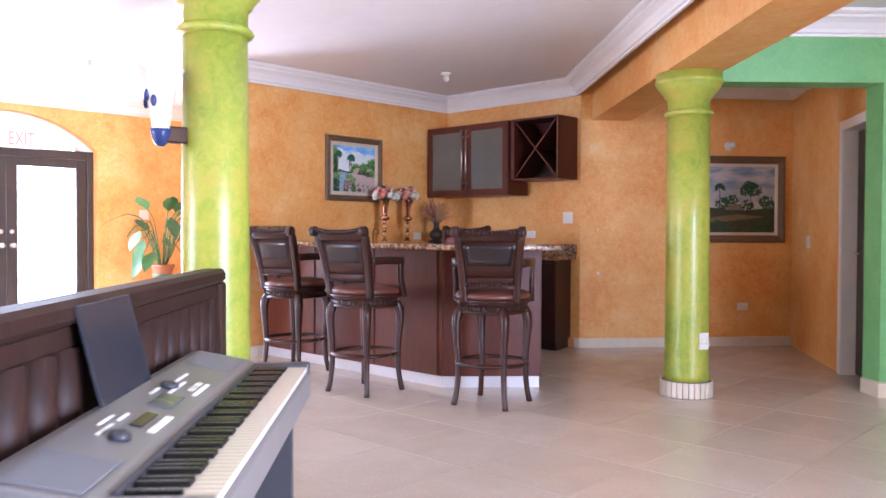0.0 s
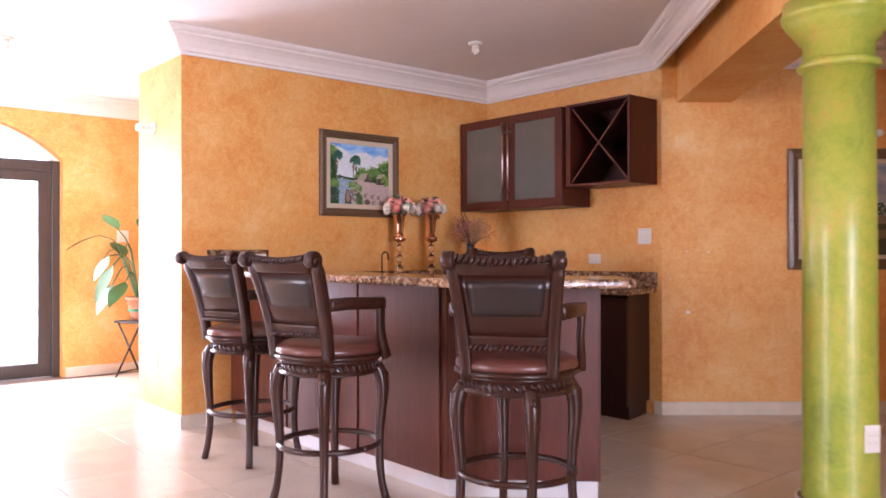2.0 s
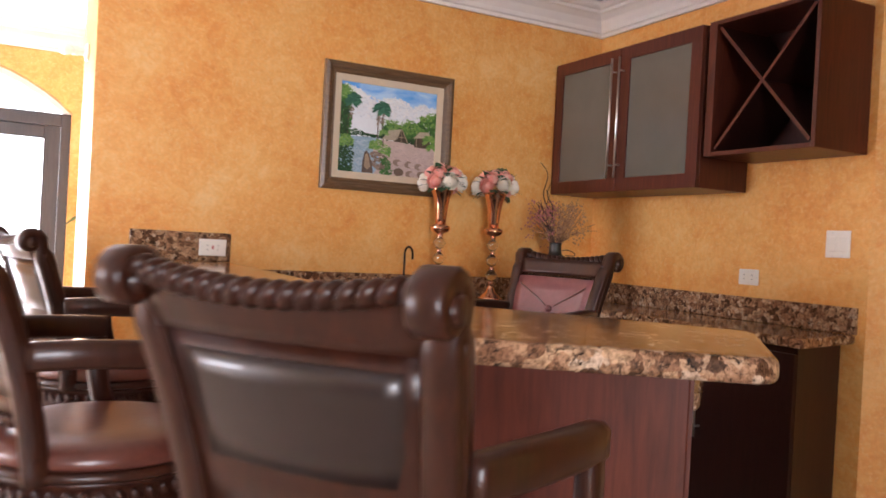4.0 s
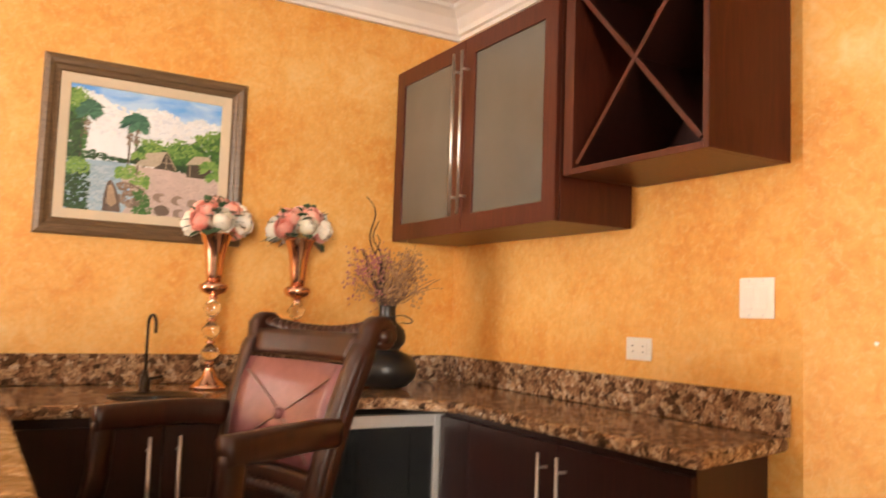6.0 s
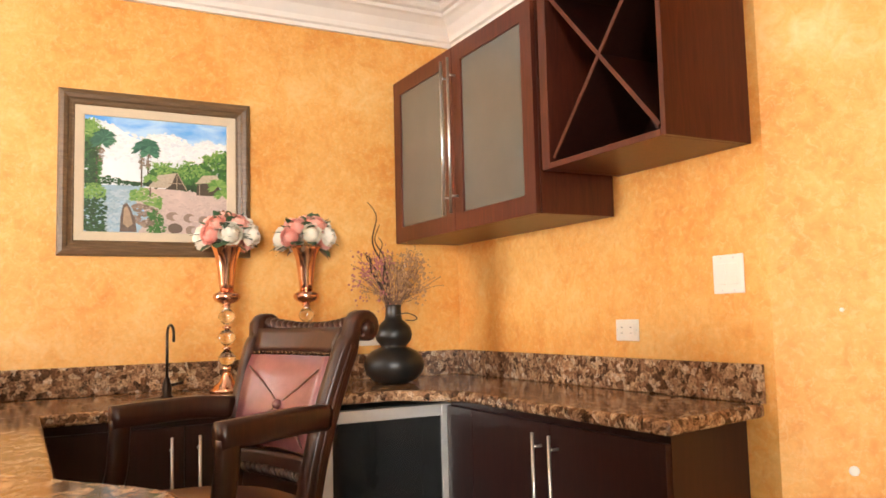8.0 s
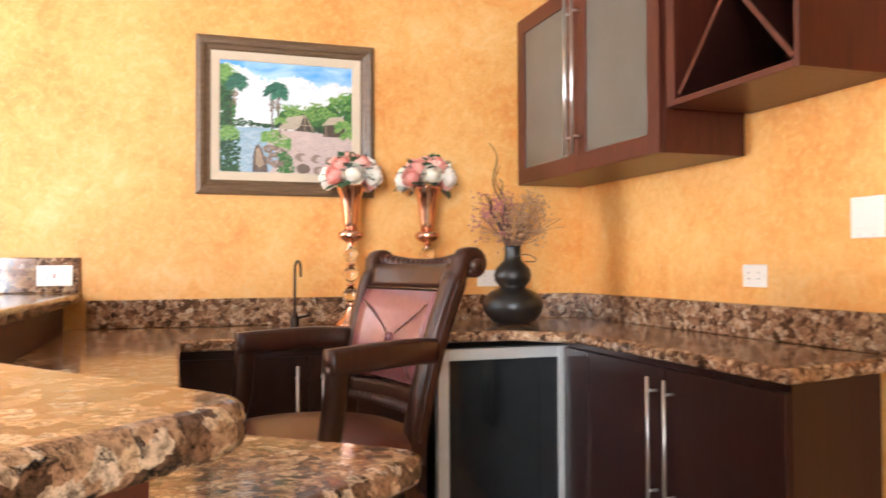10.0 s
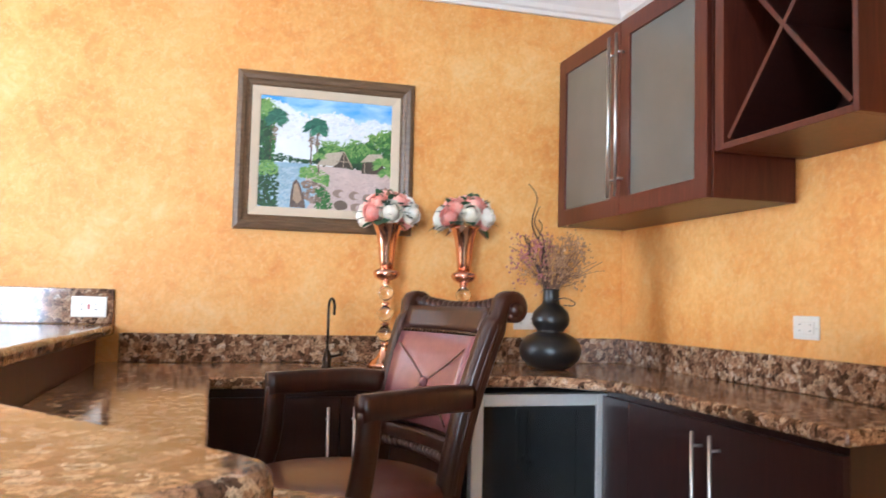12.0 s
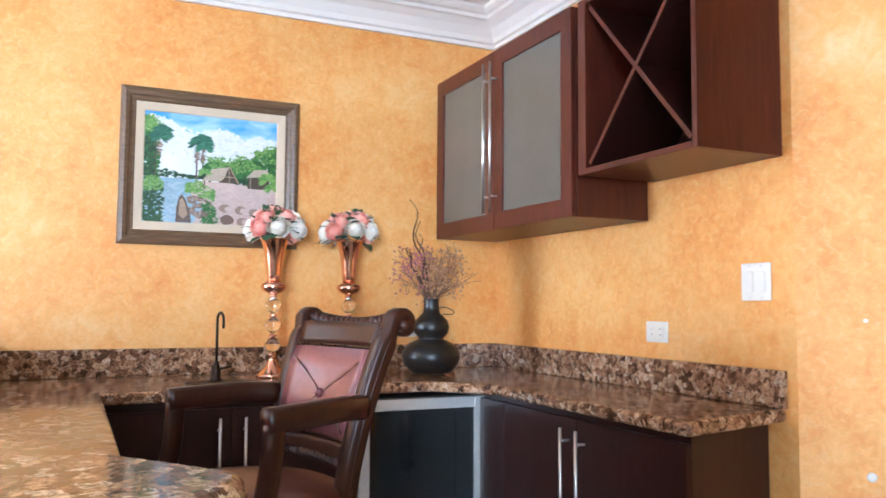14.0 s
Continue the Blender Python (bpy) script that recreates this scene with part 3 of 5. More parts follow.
    bmesh.ops.recalc_face_normals(bm, faces=bm.faces[:])
    return bm


def ball(bm, at, r, seg=8, squash=1.0):
    m = bmesh.ops.create_uvsphere(bm, u_segments=seg, v_segments=max(4, seg - 2), radius=r, matrix=Matrix.Translation(at) @ Matrix.Diagonal((1, 1, squash, 1)))
    for v in m["verts"]:
        for f in v.link_faces:
            f.smooth = True


def back_y(z):
    """How far back the leaning backrest stands at a height."""
    t = (z - 0.72) / 0.48
    return -0.185 - 0.055 * t - 0.075 * t * t


def back_panel(z0, z1, w0, w1, y0, y1, bow, n=10):
    """A bowed panel between two heights, from y0 to y1 off the backrest line."""
    bm = bmesh.new()
    rows = []
    for yo in (y0, y1):
        g = []
        for j in range(5):
            z = z0 + (z1 - z0) * j / 4
            w = w0 + (w1 - w0) * j / 4
            g.append([bm.verts.new((w * (2 * i / n - 1), back_y(z) + yo - bow * (1 - (2 * i / n - 1) ** 2), z)) for i in range(n + 1)])
        rows.append(g)
    for k, g in enumerate(rows):
        for j in range(4):
            for i in range(n):
                bm.faces.new((g[j][i], g[j][i + 1], g[j + 1][i + 1], g[j + 1][i]))
    a, b = rows
    rim = [(j, 0) for j in range(5)] + [(4, i) for i in range(1, n + 1)] + [(j, n) for j in (3, 2, 1, 0)] + [(0, i) for i in range(n - 1, 0, -1)]
    for (j, i), (l, m) in zip(rim, rim[1:] + rim[:1]):
        bm.faces.new((a[j][i], a[l][m], b[l][m], b[j][i]))
    bmesh.ops.recalc_face_normals(bm, faces=bm.faces[:])
    for f in bm.faces:
        f.smooth = len(f.verts) == 4 and f.calc_area() > 0
    return bm


def bar_stool(m, turn, label, tall=0.98):
    """Sitter faces +y of the seat; turn swivels the seat on its legs."""
    s = thing("bar_stool", label, "bar stool", m, "bar stools")
    for i in range(4):
        cx, cy = (1, 1, -1, -1)[i], (1, -1, -1, 1)[i]
        k = [(0.158, 0.655), (0.174, 0.605), (0.180, 0.545), (0.176, 0.44), (0.170, 0.33), (0.170, 0.20), (0.178, 0.09), (0.192, 0.0)]
        pts = smooth_path([(cx * r, cy * r, z) for r, z in k], 4)
        rad = [0.032, 0.035, 0.032, 0.026, 0.022, 0.020, 0.019, 0.021]
        rr = [rad[min(7, j // 4)] + (rad[min(7, j // 4 + 1)] - rad[min(7, j // 4)]) * (j % 4) / 4 for j in range(len(pts))]
        lg = part("leg", tube(pts, rr, 10), STOOL_WOOD, s)
        kn = bmesh.new()
        for q in range(4):
            ball(kn, (cx * (0.190 - 0.003 * q), cy * (0.190 - 0.003 * q), 0.61 - 0.032 * q), 0.017 - 0.002 * q, 8, 1.3)
        part("carving", kn, STOOL_WOOD, lg, "carved leaf on the knee")
    ring = [(0.240 * math.cos(a), 0.240 * math.sin(a), 0.285) for a in [2 * math.pi * i / 48 for i in range(49)]]
    part("foot_ring", tube(ring, 0.0145, 10), STOOL_WOOD, s)
    R = pose(0, 0, 0, 0, 0, turn)

    def put(name, bm, mat, label="", smooth=False, parent=None):
        bmesh.ops.transform(bm, matrix=R, verts=bm.verts[:])
        return part(name, bm, mat, parent or s, label, smooth)

    ap = put("apron", lathe([(0.10, 0.628), (0.232, 0.628), (0.240, 0.634), (0.240, 0.640), (0.228, 0.646), (0.228, 0.684), (0.240, 0.690), (0.246, 0.70), (0.10, 0.70)], 48), STOOL_WOOD)
    cv = bmesh.new()
    for i in range(44):
        a = 2 * math.pi * i / 44
        t = bmesh.ops.create_uvsphere(cv, u_segments=6, v_segments=5, radius=0.0165, matrix=pose(0.229 * math.cos(a), 0.229 * math.sin(a), 0.665, 0, 0, math.degrees(a)) @ pose(0, 0, 0, 32, 0, 0) @ Matrix.Diagonal((0.5, 0.62, 1.15, 1)))
        for v in t["verts"]:
            for f in v.link_faces:
                f.smooth = True
    tagged(put("carved_band", cv, STOOL_WOOD, "carved interlaced band round the apron", parent=ap), kind="stuff")
    put("seat_frame", lathe([(0.12, 0.702), (0.252, 0.702), (0.262, 0.709), (0.262, 0.719), (0.255, 0.726), (0.12, 0.726)], 48), STOOL_WOOD)
    put("seat", lathe([(0.10, 0.727), (0.250, 0.727), (0.257, 0.736), (0.256, 0.752), (0.244, 0.768), (0.215, 0.779), (0.15, 0.786), (0.06, 0.788), (0.01, 0.788)], 48), LEATHER, "padded oxblood leather seat")
    for sx in (-1, 1):
        zs = [0.70, 0.78, 0.88, 0.98, 1.06, 1.12, 1.15]
        pts = [(sx * (0.172 + 0.040 * ((z - 0.70) / 0.485) ** 1.5), back_y(z), z) for z in zs]
        body = smooth_path(pts, 3)
        cy, cz, n = back_y(1.15) - 0.034, 1.168, 14
        curl = []
        for i in range(1, n + 1):
            a = radians(5 + 320 * i / n)
            q = 0.034 - 0.018 * i / n
            curl.append((sx * 0.214, cy + q * math.cos(a), cz + q * math.sin(a)))
        thick = [0.05] * (len(body) - 3) + [0.046, 0.040, 0.034] + [0.032 - 0.014 * i / n for i in range(n)]
        st = put("stile", strip(body + curl, 0.046, thick, (1, 0, 0), bev=0.006), STOOL_WOOD, smooth=True)
        sc = bmesh.new()
        tube([(sx * 0.214 - 0.028, cy, cz), (sx * 0.214 + 0.028, cy, cz)], 0.016, 16, sc)
        put("scroll", sc, STOOL_WOOD, "scrolled end", parent=st)
        gr = [(x + sx * 0.0235, y, z) for x, y, z in body[2:-2]]
        put("groove", strip(gr, 0.003, 0.012, (1, 0, 0), bev=0.0012), STOOL_WOOD, "raised bead along the stile", True, st)
        arm = [(sx * 0.205, back_y(0.965) + 0.015, 0.967), (sx * 0.238, -0.13, 0.972), (sx * 0.258, 0.0, 0.968), (sx * 0.264, 0.085, 0.964)]
        put("armrest", strip(smooth_path(arm, 5), 0.044, 0.058, (1, 0, 0.0), bev=0.010), STOOL_WOOD, smooth=True)
        post = [(sx * 0.264, 0.062, 0.955), (sx * 0.264, 0.066, 0.90), (sx * 0.260, 0.072, 0.84), (sx * 0.262, 0.086, 0.78), (sx * 0.262, 0.115, 0.705)]
        put("arm_post", strip(smooth_path(post, 4), 0.034, 0.05, (1, 0, 0), bev=0.009), STOOL_WOOD, smooth=True)
    put("top_rail", back_panel(1.113, 1.172, 0.188, 0.205, -0.022, 0.02, 0.020), STOOL_WOOD)
    rp = bmesh.new()
    for i in range(19):
        x = -0.212 + 0.424 * i / 18
        t = (x / 0.212) ** 2
        zz = 1.168 + 0.022 * t
        for v in bmesh.ops.create_uvsphere(rp, u_segments=8, v_segments=6, radius=0.019, matrix=pose(x, back_y(1.18) - 0.018 - 0.018 * (1 - t), zz) @ pose(0, 0, 0, 0, 38, 0) @ Matrix.Diagonal((0.62, 1.25, 1.1, 1)))["verts"]:
            for f in v.link_faces:
                f.smooth = True
    put("rope_carving", rp, STOOL_WOOD, "rope-carved crest along the top rail")
    put("lower_rail", back_panel(0.828, 0.872, 0.158, 0.165, -0.018, 0.016, 0.016), STOOL_WOOD)
    r2 = bmesh.new()
    for yo in (-0.020, 0.018):
        for i in range(15):
            x = -0.148 + 0.296 * i / 14
            bmesh.ops.create_uvsphere(r2, u_segments=7, v_segments=5, radius=0.0145, matrix=pose(x, back_y(0.835) + yo - 0.016 * (1 - (x / 0.16) ** 2), 0.826) @ pose(0, 0, 0, 0, 38, 0) @ Matrix.Diagonal((0.55, 0.9, 1.15, 1)))
    tagged(put("rail_carving", r2, STOOL_WOOD, "rope carving under the back", True), kind="stuff")
    put("back_frame", back_panel(0.873, 1.1125, 0.166, 0.191, -0.014, 0.010, 0.018), STOOL_WOOD)
    bk = back_panel(0.952, 1.092, 0.144, 0.160, -0.0195, -0.0145, 0.018)
    put("back_cover", bk, LEATHER_DARK, "dark leather outer back")
    pad = back_panel(0.884, 1.104, 0.158, 0.182, 0.0105, 0.026, 0.018)
    for v in pad.verts:
        cz, cx = (v.co.z - 0.985) / 0.105, v.co.x / 0.17
        if v.co.y > back_y(v.co.z) + 0.012 - 0.018 * (1 - cx * cx):
            d = min(abs(cz - cx), abs(cz + cx))
            v.co.y += 0.010 * (1 - max(abs(cz), abs(cx))) - 0.006 * max(0, 1 - d / 0.25)
    pd = put("back_pad", pad, LEATHER_PALE, "tufted rosy brown leather back pad", True)
    bt = bmesh.new()
    ball(bt, (0, back_y(0.985) + 0.016, 0.985), 0.013, 12)
    put("button", bt, LEATHER_PALE, "covered button", parent=pd)
    cr = bmesh.new()
    for ex, ez in ((1, 1), (-1, 1), (1, -1), (-1, -1)):
        line = [(ex * 0.155 * k / 8, back_y(0.985 + ez * 0.088 * k / 8) + 0.0285 - 0.018 * (1 - (ex * 0.155 * k / 8 / 0.155) ** 2) + 0.002 * (1 - k / 8), 0.985 + ez * 0.088 * k / 8) for k in range(1, 9)]
        tube(line, 0.0026, 6, cr)
    put("crease", cr, LEATHER, "sewn creases", parent=pd)
    nl = bmesh.new()
    for i in range(23):
        x = -0.172 + 0.344 * i / 22
        for z, w in ((1.109, 1.0), (0.880, 0.92)):
            ball(nl, (x * w, back_y(z) + 0.014 - 0.018 * (1 - (x / 0.175) ** 2), z), 0.0055, 6)
    for i in range(1, 13):
        z = 0.888 + 0.214 * i / 13
        for sx in (-1, 1):
            ball(nl, (sx * (0.161 + 0.020 * i / 13), back_y(z) + 0.013, z), 0.0055, 6)
    tagged(put("nailhead_row", nl, BRASS_DARK, "row of small aged brass nailheads", parent=pd), kind="stuff")
    for o in s.children_recursive:
        o.data.transform(Matrix.Diagonal((1, 1, tall, 1)))
    return s


STOOL_LABEL = "dark carved wooden bar stool with leather seat and arms"
bar_stool(pose(-4.948, 6.424, 0, 0, 0, 14), 0, STOOL_LABEL, 0.992)
bar_stool(pose(-3.949, 6.316, 0, 0, 0, 6.4), 7, STOOL_LABEL, 0.99)
bar_stool(pose(-3.005, 6.635, 0, 0, 0, 13.2), 22, STOOL_LABEL, 0.99)
bar_stool(pose(-4.407, 7.718, 0, 0, 0, 20), 176.5, "dark carved bar stool with tufted leather back behind the bar", 1.01)


# ---- pictures ----
def paint(name, c, vary=0.35, scale=60):
    return simple(name, c, 0.45, 0, vary, scale, 0.2)


def frame_bm(w, h, prof):
    """A mitred picture frame; prof is (inset from the outer edge, forward)."""
    bm = bmesh.new()
    loops = [[bm.verts.new((sx * (w / 2 - i), -f, sz * (h / 2 - i))) for sx, sz in ((-1, -1), (1, -1), (1, 1), (-1, 1))] for i, f in prof]
    for a, b in zip(loops, loops[1:]):
        for k in range(4):
            bm.faces.new((a[k], a[(k + 1) % 4], b[(k + 1) % 4], b[k]))
    bmesh.ops.recalc_face_normals(bm, faces=bm.faces[:])
    return bm


rnd = random.Random(4)


def clump(bm, cx, cy, rx, ry, z, n, size):
    """A ragged crown painted as many short dabs."""
    for _ in range(n):
        a, r = rnd.uniform(0, 2 * math.pi), math.sqrt(rnd.random())
        x, y = cx + rx * r * math.cos(a), cy + ry * r * math.sin(a)
        s, t = size * rnd.uniform(0.5, 1.2), rnd.uniform(0, math.pi)
        zz = z + rnd.uniform(0, 0.0012)
        bm.faces.new([bm.verts.new((x + s * k * math.cos(t + b), -zz, y + s * k * math.sin(t + b))) for b, k in ((0, 1), (1.2, 0.5), (3.14, 1), (4.4, 0.5))])


def fronds(bm, cx, cy, r, z, n=14):
    for i in range(n):
        a = -0.5 + (math.pi + 1.0) * i / (n - 1) + rnd.uniform(-0.1, 0.1)
        L = r * rnd.uniform(0.75, 1.05)
        tip = (cx + L * math.cos(a), cy + L * 0.8 * math.sin(a) - 0.15 * r)
        q = a + math.pi / 2
        wv = r * 0.16
        mid = (cx + 0.6 * L * math.cos(a), cy + 0.6 * L * math.sin(a))
        zz = z + 0.0001 * i
        bm.faces.new([bm.verts.new((x, -zz, y)) for x, y in ((cx, cy), (mid[0] + wv * math.cos(q), mid[1] + wv * math.sin(q)), tip, (mid[0] - wv * math.cos(q), mid[1] - wv * math.sin(q)))])


def blob(bm, cx, cy, rx, ry, z, n=14, jag=0.2):
    pts = [(cx + rx * (1 + rnd.uniform(-jag, jag)) * math.cos(2 * math.pi * i / n), cy + ry * (1 + rnd.uniform(-jag, jag)) * math.sin(2 * math.pi * i / n)) for i in range(n)]
    bm.faces.new([bm.verts.new((x, -z, y)) for x, y in pts])


def sky_mat(name, top, low, cloud):
    m = bpy.data.materials.new(name)
    n, l, b = nodes_of(m)
    c = n.new("ShaderNodeTexCoord")
    sep = n.new("ShaderNodeSeparateXYZ")
    l.new(c.outputs["Generated"], sep.inputs[0])
    g = ramp(n, l, sep.outputs[2], [(0.35, low), (0.95, top)])
    mp = n.new("ShaderNodeMapping")
    mp.inputs["Scale"].default_value = (3.2, 1, 6.5)
    l.new(c.outputs["Generated"], mp.inputs[0])
    f = noise_node(n, l, mp.outputs[0], 1.0, 6, 0.5, 0.3)
    k = ramp(n, l, f, [(0.40, (0, 0, 0)), (0.60, (1, 1, 1))])
    l.new(mix(n, l, g, cloud, k), b.inputs["Base Color"])
    b.inputs["Roughness"].default_value = 0.45
    return m


FRAME_BROWN = wood("antique_bronze_frame", (0.085, 0.045, 0.020), (0.20, 0.12, 0.062), 0.38, 0.1, "X", 2.0)
LINEN = simple("cream_linen_liner", (0.62, 0.52, 0.38), 0.8, 0, 0.06, 200, 0.3)
LEAF3 = paint("painted_dark_leaf", (0.012, 0.06, 0.02))
PW, PH = 0.752, 0.662
pic = thing("framed_painting", "river village painting in a bronze frame with linen liner", "painting", pose(XW + 0.003, 7.479 + PW / 2, 1.476 + PH / 2, 0, 0, 90))
part("frame", frame_bm(PW, PH, [(0, 0), (0, 0.022), (0.006, 0.030), (0.020, 0.034), (0.034, 0.030), (0.040, 0.022), (0.052, 0.018), (0.056, 0.020), (0.062, 0.016), (0.062, 0.0)]), FRAME_BROWN, pic, "bronze-brown moulded frame")
part("liner", frame_bm(PW - 0.122, PH - 0.122, [(0, 0.012), (0, 0.017), (0.032, 0.013), (0.036, 0.011), (0.036, 0.004)]), LINEN, pic, "cream linen liner")
w, h = PW / 2 - 0.094, PH / 2 - 0.094
canvas = part("canvas", box((-w - 0.004, -0.006, -h - 0.004), (w + 0.004, -0.001, h + 0.004)), sky_mat("painted_sky", (0.10, 0.38, 0.85), (0.20, 0.50, 0.88), (0.45, 0.68, 0.92)), pic, "tropical river scene with huts, palms and a canoe")


def bm_islands(ob):
    """Loose pieces of a painted patch, by the corners that its faces share."""
    roots = list(range(len(ob.data.vertices)))
    for f in ob.data.polygons:
        low = min(roots[i] for i in f.vertices)
        for i in f.vertices:
            roots[i] = low
    return {roots[f.vertices[0]] for f in ob.data.polygons}


def patch(name, mat, fn):
    bm = bmesh.new()
    fn(bm)
    ob = part(name, bm, mat, canvas)
    return tagged(ob, kind="stuff") if len(bm_islands(ob)) > 1 else ob


def rel(pts):
    return [(2 * w * (u - 0.5), 2 * h * (0.5 - v)) for u, v in pts]


def poly(z, pts):
    return lambda bm: bm.faces.new([bm.verts.new((x, -z, y)) for x, y in rel(pts)])


def RX(u):
    return 2 * w * (u - 0.5)


def RZ(v):
    return 2 * h * (0.5 - v)


def dab_mat(name, lo, hi):
    """Oil dabs, each of a shade of its own between two tones."""
    m = bpy.data.materials.new(name)
    n, l, b = nodes_of(m)
    g = n.new("ShaderNodeNewGeometry")
    c = ramp(n, l, g.outputs["Random Per Island"], [(0.0, lo), (1.0, hi)])
    f = noise_node(n, l, tex_coord(n, l), 160, 3)
    l.new(mix(n, l, c, ramp(n, l, f, [(0.3, (0.75, 0.75, 0.75)), (0.7, (1, 1, 1))]), 0.6, "MULTIPLY"), b.inputs["Base Color"])
    b.inputs["Roughness"].default_value = 0.45
    return m


def belt(bm, crest, foot, n, size, z, tall=1.0):
    """Dabs strewn between a crest line and a foot line, both given as (u, v) points."""
    def at(line, u):
        for (u0, v0), (u1, v1) in zip(line, line[1:]):
            if u <= u1:
                return v0 + (v1 - v0) * (u - u0) / (u1 - u0)
        return line[-1][1]
    for _ in range(n):
        u = rnd.uniform(crest[0][0], crest[-1][0])
        v = at(crest, u) + (at(foot, u) - at(crest, u)) * rnd.random()
        v += 0.018 * math.sin(u * 47) * (1 - tall)
        k, t = size * rnd.uniform(0.5, 1.2), rnd.uniform(-0.6, 0.6) if rnd.random() < 0.6 else rnd.uniform(0, math.pi)
        x, y, zz = RX(min(max(u, 0.012), 0.988)), RZ(min(v, 0.985)), z + rnd.uniform(0, 0.0008)
        bm.faces.new([bm.verts.new((x + k * q * math.cos(t + a), -zz, y + 0.7 * k * q * math.sin(t + a))) for a, q in ((0, 1), (1.1, 0.6), (2.1, 0.6), (3.14, 1), (4.2, 0.6), (5.2, 0.6))])


DAB_DARK = dab_mat("dark_foliage_dabs", (0.008, 0.035, 0.012), (0.03, 0.11, 0.03))
DAB_MID = dab_mat("mid_foliage_dabs", (0.028, 0.11, 0.022), (0.075, 0.23, 0.045))
DAB_LIGHT = dab_mat("light_foliage_dabs", (0.10, 0.27, 0.045), (0.28, 0.45, 0.12))
DAB_TEAL = dab_mat("palm_dabs", (0.015, 0.09, 0.06), (0.07, 0.24, 0.14))
DAB_WATER = dab_mat("water_dabs", (0.26, 0.40, 0.50), (0.48, 0.60, 0.68))
DAB_CLOUD = dab_mat("cloud_dabs", (0.72, 0.78, 0.86), (0.92, 0.93, 0.94))
DAB_SAND = dab_mat("sand_dabs", (0.54, 0.42, 0.38), (0.62, 0.50, 0.46))
DAB_EARTH = dab_mat("earth_dabs", (0.16, 0.11, 0.08), (0.36, 0.26, 0.20))
TREETOPS = [(0.42, 0.50), (0.48, 0.40), (0.56, 0.40), (0.64, 0.42), (0.72, 0.37), (0.80, 0.36), (0.86, 0.29), (0.93, 0.26), (1.0, 0.22)]
WOODFOOT = [(0.42, 0.58), (0.6, 0.60), (0.8, 0.62), (1.0, 0.62)]
patch("painted_haze", paint("pale_sky", (0.80, 0.85, 0.90), 0.08, 14), poly(0.0063, [(0.0, 0.07), (0.10, 0.04), (0.22, 0.09), (0.30, 0.16), (0.38, 0.19), (0.44, 0.14), (0.52, 0.12), (0.62, 0.13), (0.68, 0.18), (0.75, 0.21), (0.80, 0.17), (0.86, 0.15), (0.92, 0.18), (1.0, 0.20), (1.0, 0.64), (0.0, 0.64)]))
patch("painted_cloud", DAB_CLOUD, lambda bm: [belt(bm, [(0.0, 0.03), (0.2, 0.06), (0.36, 0.16), (0.52, 0.11), (0.64, 0.12), (0.74, 0.20), (0.84, 0.14), (1.0, 0.18)], [(0, 0.40), (1, 0.36)], 420, 0.014, 0.0065)])
patch("painted_sand", paint("sand", (0.58, 0.46, 0.42), 0.15, 40), poly(0.0072, [(0.36, 0.60), (1, 0.62), (1, 1), (0.3, 1), (0.42, 0.82), (0.30, 0.68)]))
patch("painted_river", paint("river", (0.30, 0.44, 0.55), 0.3, 14), poly(0.0074, [(0, 0.60), (0.42, 0.585), (0.33, 0.66), (0.36, 0.76), (0.44, 0.86), (0.36, 1), (0, 1)]))
patch("painted_ripple", DAB_WATER, lambda bm: [belt(bm, [(0.14, 0.63), (0.30, 0.63)], [(0.14, 0.99), (0.38, 0.97)], 260, 0.012, 0.0076)])
patch("painted_reflection", DAB_DARK, lambda bm: [belt(bm, [(0.0, 0.66), (0.15, 0.66)], [(0.0, 1.0), (0.12, 1.0)], 300, 0.011, 0.0078), belt(bm, [(0.06, 0.70), (0.11, 0.70)], [(0.06, 0.98), (0.11, 0.98)], 60, 0.008, 0.0080)])
patch("painted_far_shore", DAB_DARK, lambda bm: [belt(bm, [(0.07, 0.54), (0.16, 0.515), (0.24, 0.53), (0.30, 0.555), (0.42, 0.565)], [(0.07, 0.585), (0.42, 0.59)], 190, 0.008, 0.0078)])
patch("painted_beach", DAB_SAND, lambda bm: [belt(bm, [(0.42, 0.66), (1.0, 0.65)], [(0.42, 0.99), (1.0, 0.99)], 320, 0.014, 0.0076)])
patch("painted_shore_edge", DAB_EARTH, lambda bm: [belt(bm, [(0.33, 0.74), (0.50, 0.78)], [(0.38, 0.92), (0.48, 0.98)], 120, 0.012, 0.0080)])
patch("painted_shade_wood", DAB_DARK, lambda bm: [belt(bm, [(u, v + 0.03) for u, v in TREETOPS], WOODFOOT, 620, 0.016, 0.0078)])
patch("painted_wood", DAB_MID, lambda bm: [belt(bm, [(u, v + 0.01) for u, v in TREETOPS], [(u, v - 0.05) for u, v in WOODFOOT], 520, 0.013, 0.0087)])
patch("painted_light_wood", DAB_LIGHT, lambda bm: [clump(bm, RX(u), RZ(v), 0.032, 0.018, 0.0096, 26, 0.009) for u, v in ((0.47, 0.42), (0.55, 0.41), (0.60, 0.46), (0.66, 0.42), (0.72, 0.38), (0.78, 0.42), (0.84, 0.33), (0.90, 0.31), (0.95, 0.26), (0.93, 0.38), (0.70, 0.47), (0.82, 0.45), (0.52, 0.49))])
patch("painted_left_bank", DAB_MID, lambda bm: [belt(bm, [(0.0, 0.05), (0.07, 0.06), (0.11, 0.16)], [(0.0, 0.66), (0.10, 0.64)], 330, 0.013, 0.0087)])
